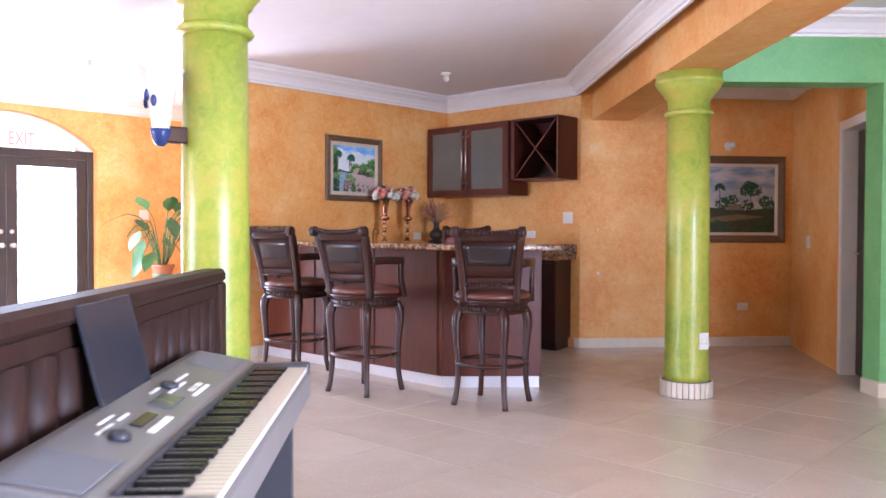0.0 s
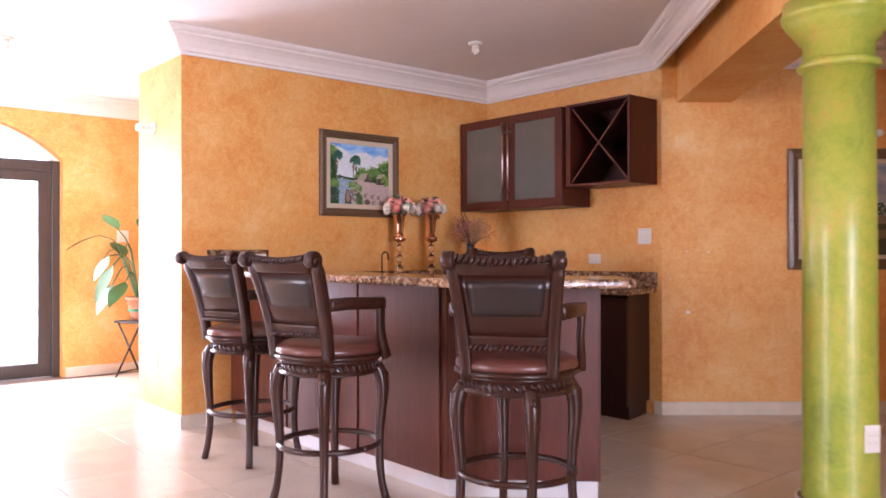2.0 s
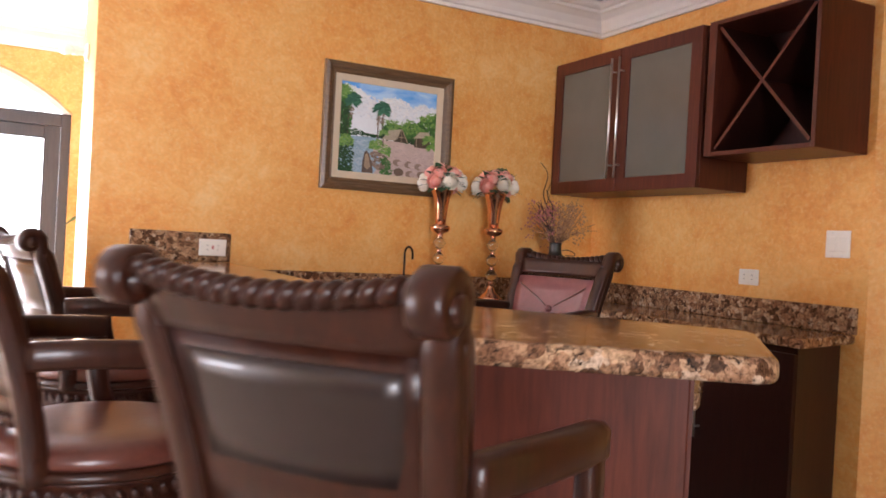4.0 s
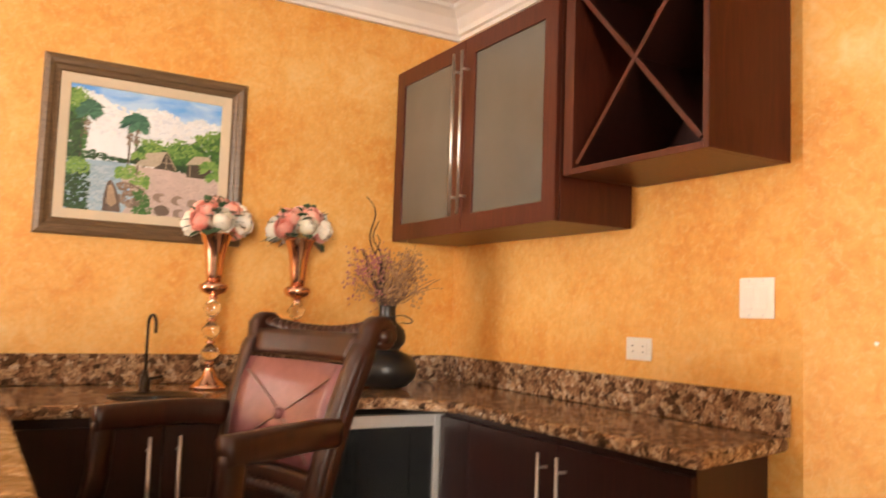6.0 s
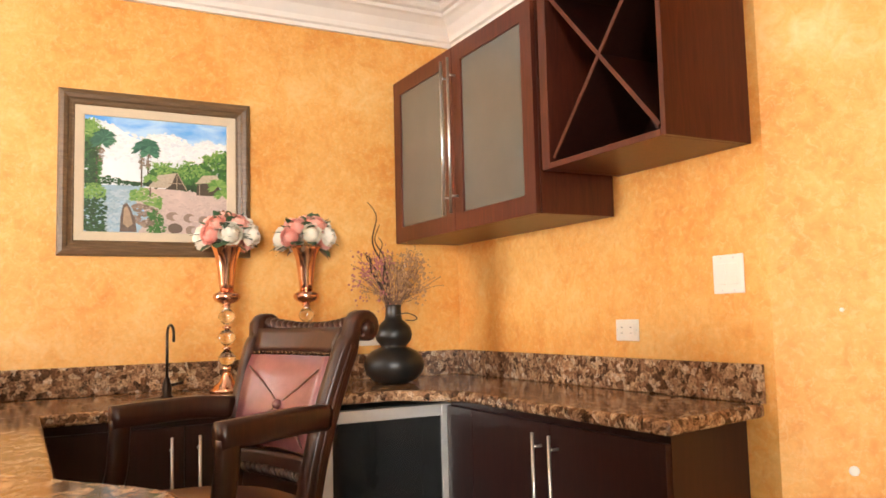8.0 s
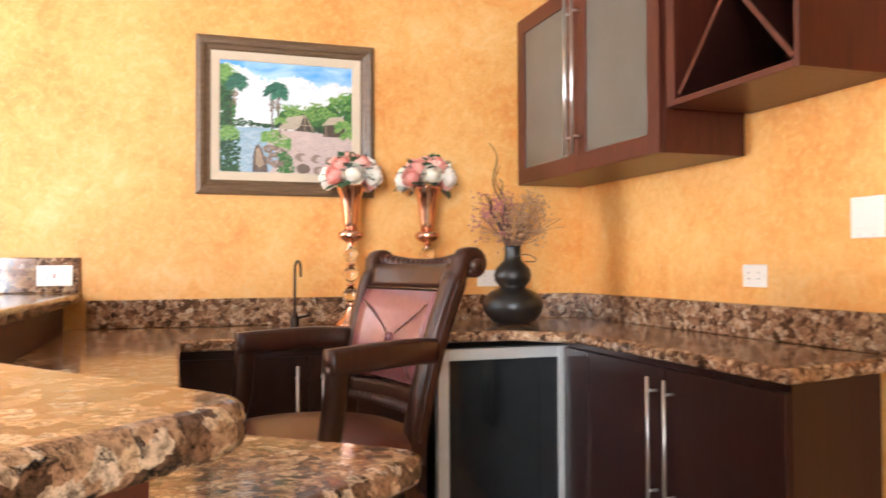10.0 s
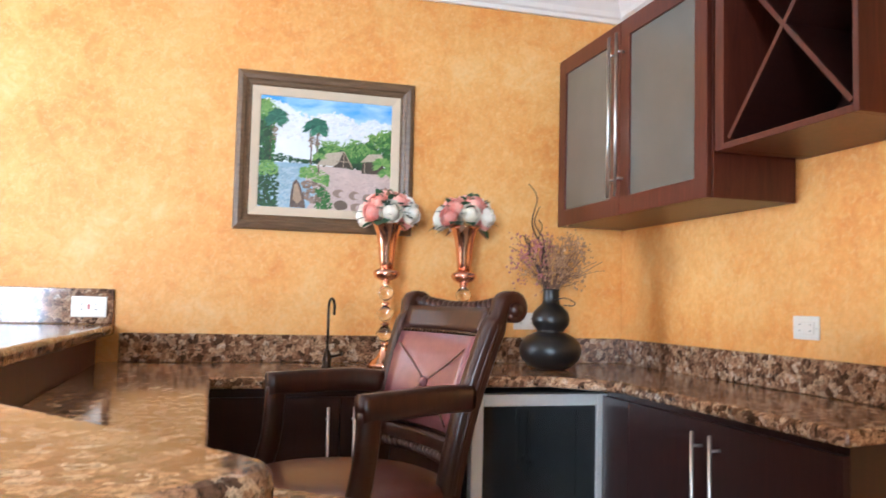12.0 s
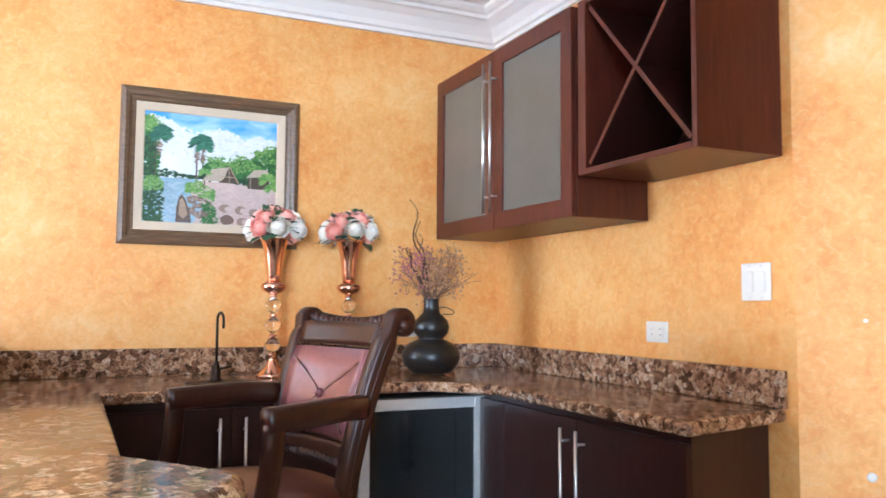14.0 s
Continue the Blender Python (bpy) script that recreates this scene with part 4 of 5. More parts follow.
patch("painted_left_shade", DAB_DARK, lambda bm: [belt(bm, [(0.0, 0.24), (0.09, 0.26)], [(0.0, 0.60), (0.08, 0.58)], 150, 0.012, 0.0097)])
patch("painted_sunlit_crown", DAB_LIGHT, lambda bm: [clump(bm, RX(u), RZ(v), 0.03, 0.022, 0.0106, 44, 0.009) for u, v in ((0.055, 0.08), (0.08, 0.12), (0.05, 0.15), (0.06, 0.63), (0.10, 0.66), (0.04, 0.67))])
patch("painted_grass", DAB_LIGHT, lambda bm: [belt(bm, [(0.31, 0.64), (0.40, 0.60), (0.52, 0.69)], [(0.33, 0.72), (0.52, 0.78)], 170, 0.010, 0.0092)])
patch("painted_bushes", DAB_MID, lambda bm: [clump(bm, RX(u), RZ(v), 0.024, 0.022, 0.0094, 50, 0.008) for u, v in ((0.46, 0.84), (0.50, 0.88), (0.51, 0.96), (0.47, 0.97))])
patch("painted_palm_trunk", paint("palm_trunk", (0.10, 0.07, 0.05)), lambda bm: [bm.faces.new([bm.verts.new((x, -0.0100, y)) for x, y in rel([(u - 0.006, a), (u + 0.006, a), (u + 0.004, b), (u - 0.004, b)])]) for u, a, b in ((0.385, 0.60, 0.30), (0.43, 0.50, 0.30), (0.085, 0.60, 0.24), (0.445, 0.68, 0.56))])
patch("painted_dry_fronds", DAB_EARTH, lambda bm: [belt(bm, [(u - 0.014, v), (u + 0.014, v)], [(u - 0.018, v + 0.12), (u + 0.018, v + 0.12)], 26, 0.008, 0.0103) for u, v in ((0.385, 0.32), (0.43, 0.31), (0.115, 0.28))])
patch("painted_palm", DAB_TEAL, lambda bm: [fronds(bm, RX(u), RZ(v), q, 0.0106, 26) for u, v, q in ((0.385, 0.27, 0.045), (0.43, 0.24, 0.052), (0.44, 0.30, 0.045), (0.13, 0.19, 0.055), (0.115, 0.24, 0.045))])
patch("painted_banana_leaves", DAB_LIGHT, lambda bm: [fronds(bm, RX(u), RZ(v), q, 0.0112, 14) for u, v, q in ((0.93, 0.56, 0.05), (0.96, 0.64, 0.04), (0.445, 0.53, 0.035))])
patch("painted_thatch", paint("thatch", (0.46, 0.39, 0.30), 0.25, 120), lambda bm: [bm.faces.new([bm.verts.new((x, -0.0113, y)) for x, y in rel(p)]) for p in ([(0.43, 0.60), (0.50, 0.49), (0.63, 0.46), (0.59, 0.57), (0.56, 0.60)], [(0.76, 0.55), (0.82, 0.47), (0.92, 0.46), (0.95, 0.52)])])
patch("painted_hut", paint("hut_shade", (0.07, 0.05, 0.035)), lambda bm: [bm.faces.new([bm.verts.new((x, -0.0110, y)) for x, y in rel(p)]) for p in ([(0.55, 0.61), (0.63, 0.465), (0.70, 0.61)], [(0.775, 0.55), (0.945, 0.525), (0.93, 0.65), (0.77, 0.65)])])
patch("painted_beam", paint("hut_pole", (0.36, 0.28, 0.20), 0.2, 90), lambda bm: [bm.faces.new([bm.verts.new((x, -0.0116, y)) for x, y in rel(p)]) for p in ([(0.628, 0.46), (0.636, 0.46), (0.706, 0.61), (0.696, 0.61)], [(0.57, 0.55), (0.68, 0.55), (0.68, 0.557), (0.57, 0.557)], [(0.628, 0.48), (0.634, 0.48), (0.634, 0.61), (0.628, 0.61)], [(0.79, 0.55), (0.797, 0.55), (0.797, 0.65), (0.79, 0.65)])])
patch("painted_canoe", paint("canoe", (0.13, 0.09, 0.07)), poly(0.0110, [(0.262, 0.76), (0.285, 0.74), (0.31, 0.78), (0.345, 0.90), (0.355, 0.99), (0.24, 0.99), (0.245, 0.86)]))
patch("painted_canoe_inside", paint("canoe_inside", (0.42, 0.30, 0.20), 0.3, 90), poly(0.0114, [(0.268, 0.79), (0.287, 0.77), (0.305, 0.81), (0.328, 0.92), (0.295, 0.955), (0.262, 0.92)]))
patch("painted_log", DAB_EARTH, lambda bm: [blob(bm, RX(u), RZ(v), q * 1.35, q, 0.0104 + 0.0002 * i, 12, 0.1) for i, (u, v, q) in enumerate(((0.60, 0.845, 0.018), (0.72, 0.855, 0.018), (0.83, 0.87, 0.018), (0.62, 0.95, 0.022), (0.74, 0.965, 0.02), (0.86, 0.96, 0.02)))])
patch("painted_log_face", DAB_SAND, lambda bm: [blob(bm, RX(u), RZ(v), q, q * 0.9, 0.0118 + 0.0002 * i, 12, 0.08) for i, (u, v, q) in enumerate(((0.625, 0.85, 0.013), (0.74, 0.86, 0.013), (0.85, 0.875, 0.012), (0.76, 0.965, 0.016)))])

P2W, P2H = 1.235, 0.885
p2 = BEND + DG * 1.54 - nrm * 0.004
pic2 = thing("framed_painting", "dark framed landscape painting of palms under clouds in the hall", "painting", pose(p2.x, p2.y, 1.505, 0, 0, math.degrees(math.atan2(DG.y, DG.x))))
part("frame", frame_bm(P2W, P2H, [(0, 0), (0, 0.025), (0.01, 0.035), (0.03, 0.038), (0.05, 0.028), (0.075, 0.018), (0.078, 0)]), FRAME_BROWN, pic2, "bronze-brown moulded frame")
part("liner", frame_bm(P2W - 0.154, P2H - 0.154, [(0, 0.01), (0, 0.016), (0.028, 0.012), (0.030, 0.003)]), LINEN, pic2, "pale liner")
w, h = P2W / 2 - 0.104, P2H / 2 - 0.104
canvas = part("canvas", box((-w - 0.004, -0.006, -h - 0.004), (w + 0.004, -0.001, h + 0.004)), sky_mat("dusky_painted_sky", (0.10, 0.20, 0.36), (0.40, 0.38, 0.36), (0.52, 0.48, 0.45)), pic2, "dark tropical landscape")
patch("painted_land", paint("dark_land", (0.035, 0.045, 0.02), 0.5, 20), poly(0.0063, [(0, 0.68), (0.3, 0.62), (0.7, 0.66), (1, 0.62), (1, 1), (0, 1)]))
patch("painted_path", paint("dull_path", (0.16, 0.12, 0.06), 0.3, 20), poly(0.0066, [(0.2, 0.80), (0.6, 0.72), (0.9, 0.76), (0.7, 0.80), (0.3, 0.86)]))
patch("painted_wood", LEAF3, lambda bm: [clump(bm, RX(u), RZ(v), 0.08, 0.055, 0.0070, 70, 0.02) for u, v in ((0.05, 0.58), (0.25, 0.64), (0.45, 0.56), (0.55, 0.52), (0.7, 0.58), (0.9, 0.52), (0.95, 0.6), (0.1, 0.85), (0.4, 0.9), (0.85, 0.9))])
patch("painted_tree", LEAF3, lambda bm: [clump(bm, RX(u), RZ(v), 0.07, 0.06, 0.0084, 80, 0.018) for u, v in ((0.74, 0.30), (0.70, 0.36), (0.79, 0.36))])
patch("painted_palm", LEAF3, lambda bm: [fronds(bm, RX(u), RZ(v), 0.07, 0.0098, 16) for u, v in ((0.42, 0.32), (0.15, 0.46))])
patch("painted_trunk", paint("trunk", (0.03, 0.022, 0.015)), lambda bm: [bm.faces.new([bm.verts.new((x, -0.0096, y)) for x, y in rel([(u - 0.006, a), (u + 0.006, a), (u + 0.004, b), (u - 0.004, b)])]) for u, a, b in ((0.42, 0.62, 0.32), (0.15, 0.68, 0.46), (0.745, 0.66, 0.36))])
patch("painted_hut", paint("dull_thatch", (0.20, 0.15, 0.09)), poly(0.0099, [(0.48, 0.66), (0.52, 0.58), (0.62, 0.57), (0.66, 0.66)]))


# ---- vases on the worktop ----
COPPER = simple("rose_gold_metal", (0.80, 0.46, 0.32), 0.12, 1.0, 0.04, 12, 0.02)
CRYSTAL = glass_mat("crystal", (1, 0.98, 0.96), 0.0)


def petal_mat(name, a, b_):
    """Thin silk that scatters light on both its sides, paler towards some petals."""
    m = bpy.data.materials.new(name)
    n, l, b = nodes_of(m)
    f = noise_node(n, l, tex_coord(n, l), 22, 3)
    col = ramp(n, l, f, [(0.35, a), (0.65, b_)])
    d, t, k = n.new("ShaderNodeBsdfDiffuse"), n.new("ShaderNodeBsdfTranslucent"), n.new("ShaderNodeMixShader")
    k.inputs[0].default_value = 0.12
    l.new(col, d.inputs[0])
    l.new(col, t.inputs[0])
    l.new(d.outputs[0], k.inputs[1])
    l.new(t.outputs[0], k.inputs[2])
    l.new(k.outputs[0], n["Material Output"].inputs[0])
    return m


PETAL_W = petal_mat("white_petals", (0.97, 0.89, 0.76), (0.98, 0.93, 0.83))
PETAL_P = petal_mat("coral_pink_petals", (0.95, 0.40, 0.33), (0.96, 0.58, 0.48))
LEAFM = simple("silk_leaves", (0.035, 0.085, 0.035), 0.55, 0, 0.3, 40, 0.2)
DRYM = simple("dried_stems", (0.22, 0.12, 0.07), 0.8, 0, 0.3, 40, 0.2)
HEATHER = simple("dried_mauve_blossom", (0.46, 0.17, 0.16), 0.8, 0, 0.3, 60, 0.2)
BEIGE = simple("dried_beige_blossom", (0.42, 0.24, 0.12), 0.8, 0, 0.25, 60, 0.2)


def rose(bm, c, n, r, rg):
    """A full rose head that looks along n: rings of cupped, overlapping petals round a closed heart."""
    n = Vector(n).normalized()
    u = n.orthogonal().normalized()
    v = n.cross(u)
    c = Vector(c)
    ball(bm, c, r * 0.58, 10)
    for ring, (k, rad, top, half) in enumerate(((3, 0.62, 0.22, 1.2), (4, 0.70, 0.50, 1.0), (5, 0.78, 0.80, 0.85), (6, 0.86, 1.10, 0.72), (7, 0.92, 1.42, 0.6))):
        for i in range(k):
            a0 = 2 * math.pi * (i + 0.37 * ring) / k + rg.uniform(-0.12, 0.12)
            rr, tp = rad * r * rg.uniform(0.95, 1.05), top + rg.uniform(-0.06, 0.06)
            g = []
            for j in range(5):
                t = j / 4
                row = []
                for q in range(5):
                    s = q / 2 - 1
                    pol = 2.1 + (tp + 0.30 * s * s - 2.1) * t
                    az = a0 + half * s * (0.75 + 0.25 * math.sin(math.pi * t))
                    k2 = rr * (1 + 0.17 * t ** 3 + 0.03 * s * (1 if i % 2 else -1) + 0.05 * t * t * math.sin(3.1 * s + 1.7 * i + ring))
                    d = (u * math.cos(az) + v * math.sin(az)) * math.sin(pol) + n * math.cos(pol)
                    row.append(bm.verts.new(c + d * k2))
                g.append(row)
            for j in range(4):
                for q in range(4):
                    bm.faces.new((g[j][q], g[j][q + 1], g[j + 1][q + 1], g[j + 1][q])).smooth = True


def leaf(bm, c, d, up, L, W):
    d, up = Vector(d).normalized(), Vector(up)
    s = d.cross(up).normalized()
    c = Vector(c)
    prof = ((0, 0.04), (0.25, 0.8), (0.5, 1.0), (0.75, 0.7), (1.0, 0.03))
    L_, M_, R_ = [], [], []
    for t, k in prof:
        m = c + d * L * t + Vector((0, 0, -0.25 * L * t * t))
        L_.append(bm.verts.new(m - s * W * k))
        M_.append(bm.verts.new(m - Vector((0, 0, 0.08 * W))))
        R_.append(bm.verts.new(m + s * W * k))
    for i in range(4):
        for a, b in ((L_, M_), (M_, R_)):
            bm.faces.new((a[i], b[i], b[i + 1], a[i + 1])).smooth = True


def flower_vase(x, y, seed, label):
    rg = random.Random(seed)
    v = thing("flower_vase", label, "vase", pose(x, y, 0.9305), "flower vases")
    part("base", lathe([(0.066, 0), (0.068, 0.006), (0.066, 0.012), (0.058, 0.016), (0.052, 0.024), (0.030, 0.040), (0.020, 0.062), (0.013, 0.085), (0.018, 0.092), (0.010, 0.10)], 32), COPPER, v)
    z = 0.098
    for i, r in enumerate((0.035, 0.035, 0.033)):
        part("crystal_ball", lathe([(0.009, z), (r * 0.62, z + 0.010), (r, z + 0.030), (r * 0.95, z + 0.040), (r * 0.55, z + 0.058), (0.009, z + 0.066)], 10), CRYSTAL, v, "clear faceted crystal ball")
        part("spacer", lathe([(0.008, z + 0.064), (0.017, z + 0.069), (0.018, z + 0.074), (0.009, z + 0.080)], 20), COPPER, v)
        z += 0.082
    part("bowl", lathe([(0.010, 0.338), (0.018, 0.343), (0.044, 0.354), (0.054, 0.370), (0.051, 0.383), (0.036, 0.391), (0.026, 0.398)], 32), COPPER, v)
    part("cup", lathe([(0.027, 0.396), (0.030, 0.42), (0.036, 0.48), (0.044, 0.53), (0.057, 0.566), (0.068, 0.580), (0.064, 0.580), (0.050, 0.56), (0.036, 0.52)], 32), COPPER, v)
    lf, dr = bmesh.new(), bmesh.new()
    c = Vector((0, 0, 0.60))
    heads = []
    for ring, (k, el) in enumerate(((6, 10), (5, 46), (1, 86))):
        for i in range(k):
            a = 2 * math.pi * (i + 0.35 * ring) / k + rg.uniform(-0.12, 0.12)
            e = radians(el + rg.uniform(-6, 6))
            n = Vector((math.cos(e) * math.cos(a), math.cos(e) * math.sin(a), math.sin(e)))
            heads.append((n, (i % 3 != 2) if ring == 0 else (ring == 1 and i == 1)))
    for n, pale in heads:
        rb = bmesh.new()
        rose(rb, c + Vector((n.x * 0.098, n.y * 0.098, n.z * 0.082)), n, (0.049 if pale else 0.045) * rg.uniform(0.85, 1.06), rg)
        part("rose", rb, PETAL_W if pale else PETAL_P, v, "white silk rose" if pale else "coral pink silk rose")
    for i in range(64):
        a, e = rg.uniform(0, 2 * math.pi), radians(rg.uniform(-22, 80))
        n = Vector((math.cos(e) * math.cos(a), math.cos(e) * math.sin(a), math.sin(e)))
        leaf(lf if i % 4 else dr, c + Vector((n.x * 0.080, n.y * 0.080, n.z * 0.075)), n, (0, 0, 1) if abs(n.z) < 0.9 else (1, 0, 0), rg.uniform(0.050, 0.072), rg.uniform(0.016, 0.024) if i % 4 else 0.010)
    tagged(part("foliage", lf, LEAFM, v, "green silk leaves"), kind="stuff")
    tagged(part("dry_foliage", dr, DRYM, v, "brown dried leaves"), kind="stuff")
    return v


flower_vase(-5.69, 8.085, 3, "tall rose gold and crystal vase with pink and white roses")
flower_vase(-5.69, 8.412, 8, "tall rose gold vase with roses beside a black vase")

BLACK = simple("matt_black_ceramic", (0.012, 0.011, 0.010), 0.36, 0, 0.25, 30, 0.15)
bv = thing("black_vase", "black double-gourd vase with dried flowers and twigs", "vase", pose(-5.60, 8.765, 0.9305))
prof = [(0.055, 0), (0.09, 0.012), (0.120, 0.045), (0.128, 0.075), (0.122, 0.105), (0.098, 0.132), (0.068, 0.146), (0.054, 0.152), (0.058, 0.162), (0.074, 0.180), (0.079, 0.205), (0.072, 0.232), (0.052, 0.254), (0.038, 0.266), (0.034, 0.285), (0.033, 0.318), (0.036, 0.328), (0.031, 0.330), (0.028, 0.30)]
part("body", lathe(prof, 40), BLACK, bv)
part("cord", tube(smooth_path([(0.036, 0.0, 0.285), (0.075, 0.03, 0.292), (0.10, 0.06, 0.275), (0.085, 0.06, 0.262), (0.05, 0.035, 0.262)], 6), 0.0022, 6), BLACK, bv, "thin black cord loop")
rg = random.Random(12)
st, he, be, tw = bmesh.new(), bmesh.new(), bmesh.new(), bmesh.new()
for i in range(78):
    a, sp = rg.uniform(0, 2 * math.pi), rg.uniform(0.02, 0.15)
    L = rg.uniform(0.06, 0.25)
    p0 = Vector((0.018 * math.cos(a), 0.018 * math.sin(a), 0.31))
    p3 = p0 + Vector((sp * math.cos(a), sp * math.sin(a), L))
    mid = (p0 + p3) / 2 + Vector((rg.uniform(-0.02, 0.02), rg.uniform(-0.02, 0.02), 0.02))
    pts = smooth_path([p0, mid, p3], 3)
    tube(pts, 0.0011, 4, st)
    target = he if math.cos(a - 4.2) > 0.35 and i % 5 else be
    for _ in range(11):
        q = p3 + Vector((rg.gauss(0, 0.018), rg.gauss(0, 0.018), rg.gauss(-0.02, 0.022)))
        bmesh.ops.create_icosphere(target, subdivisions=1, radius=rg.uniform(0.0025, 0.0068), matrix=Matrix.Translation(q))
for i in range(6):
    a = rg.uniform(3.4, 5.2) if i > 2 else (4.2, 5.0, 3.6)[i]
    step, wind, ph = (0.034, 0.026, 0.023)[i] if i < 3 else 0.019, rg.uniform(0.75, 1.15), rg.uniform(0, 6)
    lean = Vector((math.cos(a), math.sin(a), 0)) * (0.22 if i < 3 else 0.55)
    pts, p = [], Vector((0.01 * math.cos(a), 0.01 * math.sin(a), 0.31))
    for k in range(16):
        pts.append(p.copy())
        curl = Vector((math.cos(ph + wind * k), math.sin(ph + wind * k), 0)) * (0.15 + 0.035 * k)
        p = p + (lean + curl + Vector((0, 0, 1))).normalized() * step
    tube(smooth_path(pts, 3), [0.0052 - 0.0036 * j / 46 for j in range(len(smooth_path(pts, 3)))], 6, tw)
for i in range(11):
    a = rg.uniform(0.2, 2.6) if i < 7 else rg.uniform(3.6, 5.2)
    pts = [Vector((0, 0, 0.32))]
    d = Vector((math.cos(a), math.sin(a), rg.uniform(0.7, 1.3))).normalized()
    for k in range(7):
        d = (d + Vector((rg.uniform(-0.25, 0.25), rg.uniform(-0.25, 0.25), rg.uniform(-0.22, 0.12)))).normalized()
        pts.append(pts[-1] + d * rg.uniform(0.028, 0.042))
        if k > 2:
            bmesh.ops.create_icosphere(be, subdivisions=1, radius=0.003, matrix=Matrix.Translation(pts[-1]))
    tube(smooth_path(pts, 2), 0.0012, 4, st)
tagged(part("twig", tw, simple("dark_willow", (0.055, 0.026, 0.016), 0.7, 0, 0.3, 40, 0.2), bv, "dark curly willow twigs"), kind="stuff")
tagged(part("dried_stem", st, DRYM, bv, "thin brown dried stems"), kind="stuff")
tagged(part("mauve_blossom", he, HEATHER, bv, "dried mauve blossom"), kind="stuff")
tagged(part("beige_blossom", be, BEIGE, bv, "dried beige blossom"), kind="stuff")

# ---- bar tap and sink ----
DARKMETAL = simple("oil_rubbed_bronze", (0.035, 0.022, 0.016), 0.3, 0.9, 0.2, 30, 0.05)
tap = thing("bar_tap", "slim dark bronze gooseneck bar tap", "tap", pose(-5.60, 7.845, 0.9305, 0, 0, 12))
part("base", lathe([(0.024, 0), (0.024, 0.006), (0.016, 0.012), (0.018, 0.035), (0.014, 0.055), (0.008, 0.075)], 20), DARKMETAL, tap)
part("spout", tube([(0, 0, 0.06), (0, 0, 0.16), (0, 0, 0.225)] + [(0.032 - 0.032 * math.cos(a), 0, 0.232 + 0.034 * math.sin(a)) for a in [math.pi * i / 10 for i in range(11)]] + [(0.064, 0, 0.205)], 0.0055, 10), DARKMETAL, tap)
part("lever", tube([(0, 0.012, 0.045), (0.012, 0.035, 0.05), (0.02, 0.055, 0.056)], [0.006, 0.005, 0.006], 8), DARKMETAL, tap)
sink = thing("bar_sink", "small dark round bar sink let into the granite", "sink", pose(-5.46, 7.86, 0.9305))
part("rim", lathe([(0.150, 0), (0.152, 0.003), (0.146, 0.005), (0.136, 0.0035), (0.130, 0.001)], 40), DARKMETAL, sink)
part("basin", lathe([(0.129, 0.0022), (0.08, 0.0016), (0.02, 0.0012)], 40), simple("dark_basin", (0.012, 0.010, 0.009), 0.35), sink)


# ---- outlets, switches, small fixtures ----
SLOT = simple("dark_slots", (0.03, 0.03, 0.03), 0.6)
RED = simple("red_plastic", (0.45, 0.02, 0.02), 0.4)


def outlet(m, w=0.118, h=0.076, label="white electrical outlet on the wall", red=False):
    """Faces -y, lower left corner at the origin, horizontal."""
    o = thing("outlet", label, "outlet", m, "outlets")
    part("plate", box((0, -0.006, 0), (w, 0, h), 0.003, 2), PLASTIC, o)
    part("face", box((w * 0.16, -0.0085, h * 0.24), (w * 0.84, -0.0062, h * 0.76), 0.002), PLASTIC, o)
    for cx in (0.30, 0.70):
        for dz in (-0.13, 0.13):
            part("slot", box((w * cx - 0.004, -0.0092, h * (0.5 + dz) - 0.0012), (w * cx + 0.004, -0.0087, h * (0.5 + dz) + 0.0012)), SLOT, o)
    if red:
        part("reset_button", box((w * 0.47, -0.011, h * 0.40), (w * 0.53, -0.0087, h * 0.62)), RED, o, "red reset button")
    for cx in (0.07, 0.93):
        part("screw", lathe([(0.0028, 0), (0.0028, 0.0012)], 8), STEEL, o).matrix_local = pose(w * cx, -0.0062, h / 2, 90, 0, 0)
    return o


def switch(m, w=0.118, h=0.118, label="white double light switch on the wall"):
    s = thing("light_switch", label, "light switch", m, "light switches")
    part("plate", box((0, -0.006, 0), (w, 0, h), 0.003, 2), PLASTIC, s)
    for cx in (0.30, 0.70):
        part("rocker", box((w * cx - 0.017, -0.010, h * 0.22), (w * cx + 0.017, -0.0062, h * 0.78), 0.002), PLASTIC, s)
    for cx in (0.3, 0.7):
        for cz in (0.08, 0.92):
            part("screw", lathe([(0.003, 0), (0.003, 0.0012)], 8), STEEL, s).matrix_local = pose(w * cx, -0.0062, h * cz, 90, 0, 0)
    return s


outlet(pose(-4.745, YW - 0.001, 1.102))
switch(pose(-4.276, YW - 0.001, 1.252))
outlet(pose(XW + 0.0235, 6.893, 1.103, 0, 0, 90), 0.128, 0.08, "white outlet with a red reset button in the bar upstand", True)
outlet(pose(XW + 0.001, 8.72, 1.08, 0, 0, 90), label="white outlet on the wall behind the black vase")
outlet(pose(-6.40, YE - 0.001, 0.37), 0.075, 0.115, "white outlet low on the free wall end")
hall_turn = math.degrees(math.atan2(DG.y, DG.x))
q = BEND + DG * 1.66 - nrm * 0.001
outlet(pose(q.x, q.y, 0.37, 0, 0, hall_turn), label="white outlet low on the hall wall")
q = HALL + sd * 0.62 - Vector((0.0, 0.0))
switch(pose(q.x, q.y, 1.02, 0, 0, math.degrees(math.atan2(sd.y, sd.x))) @ pose(0, -0.001, 0), label="white light switch on the dim hall wall")
outlet(pose(COL_R.x + 0.128, COL_R.y - 0.075, 0.345, 0, 0, 62) @ pose(0, -0.004, 0), 0.076, 0.118, "white outlet low on the green column")

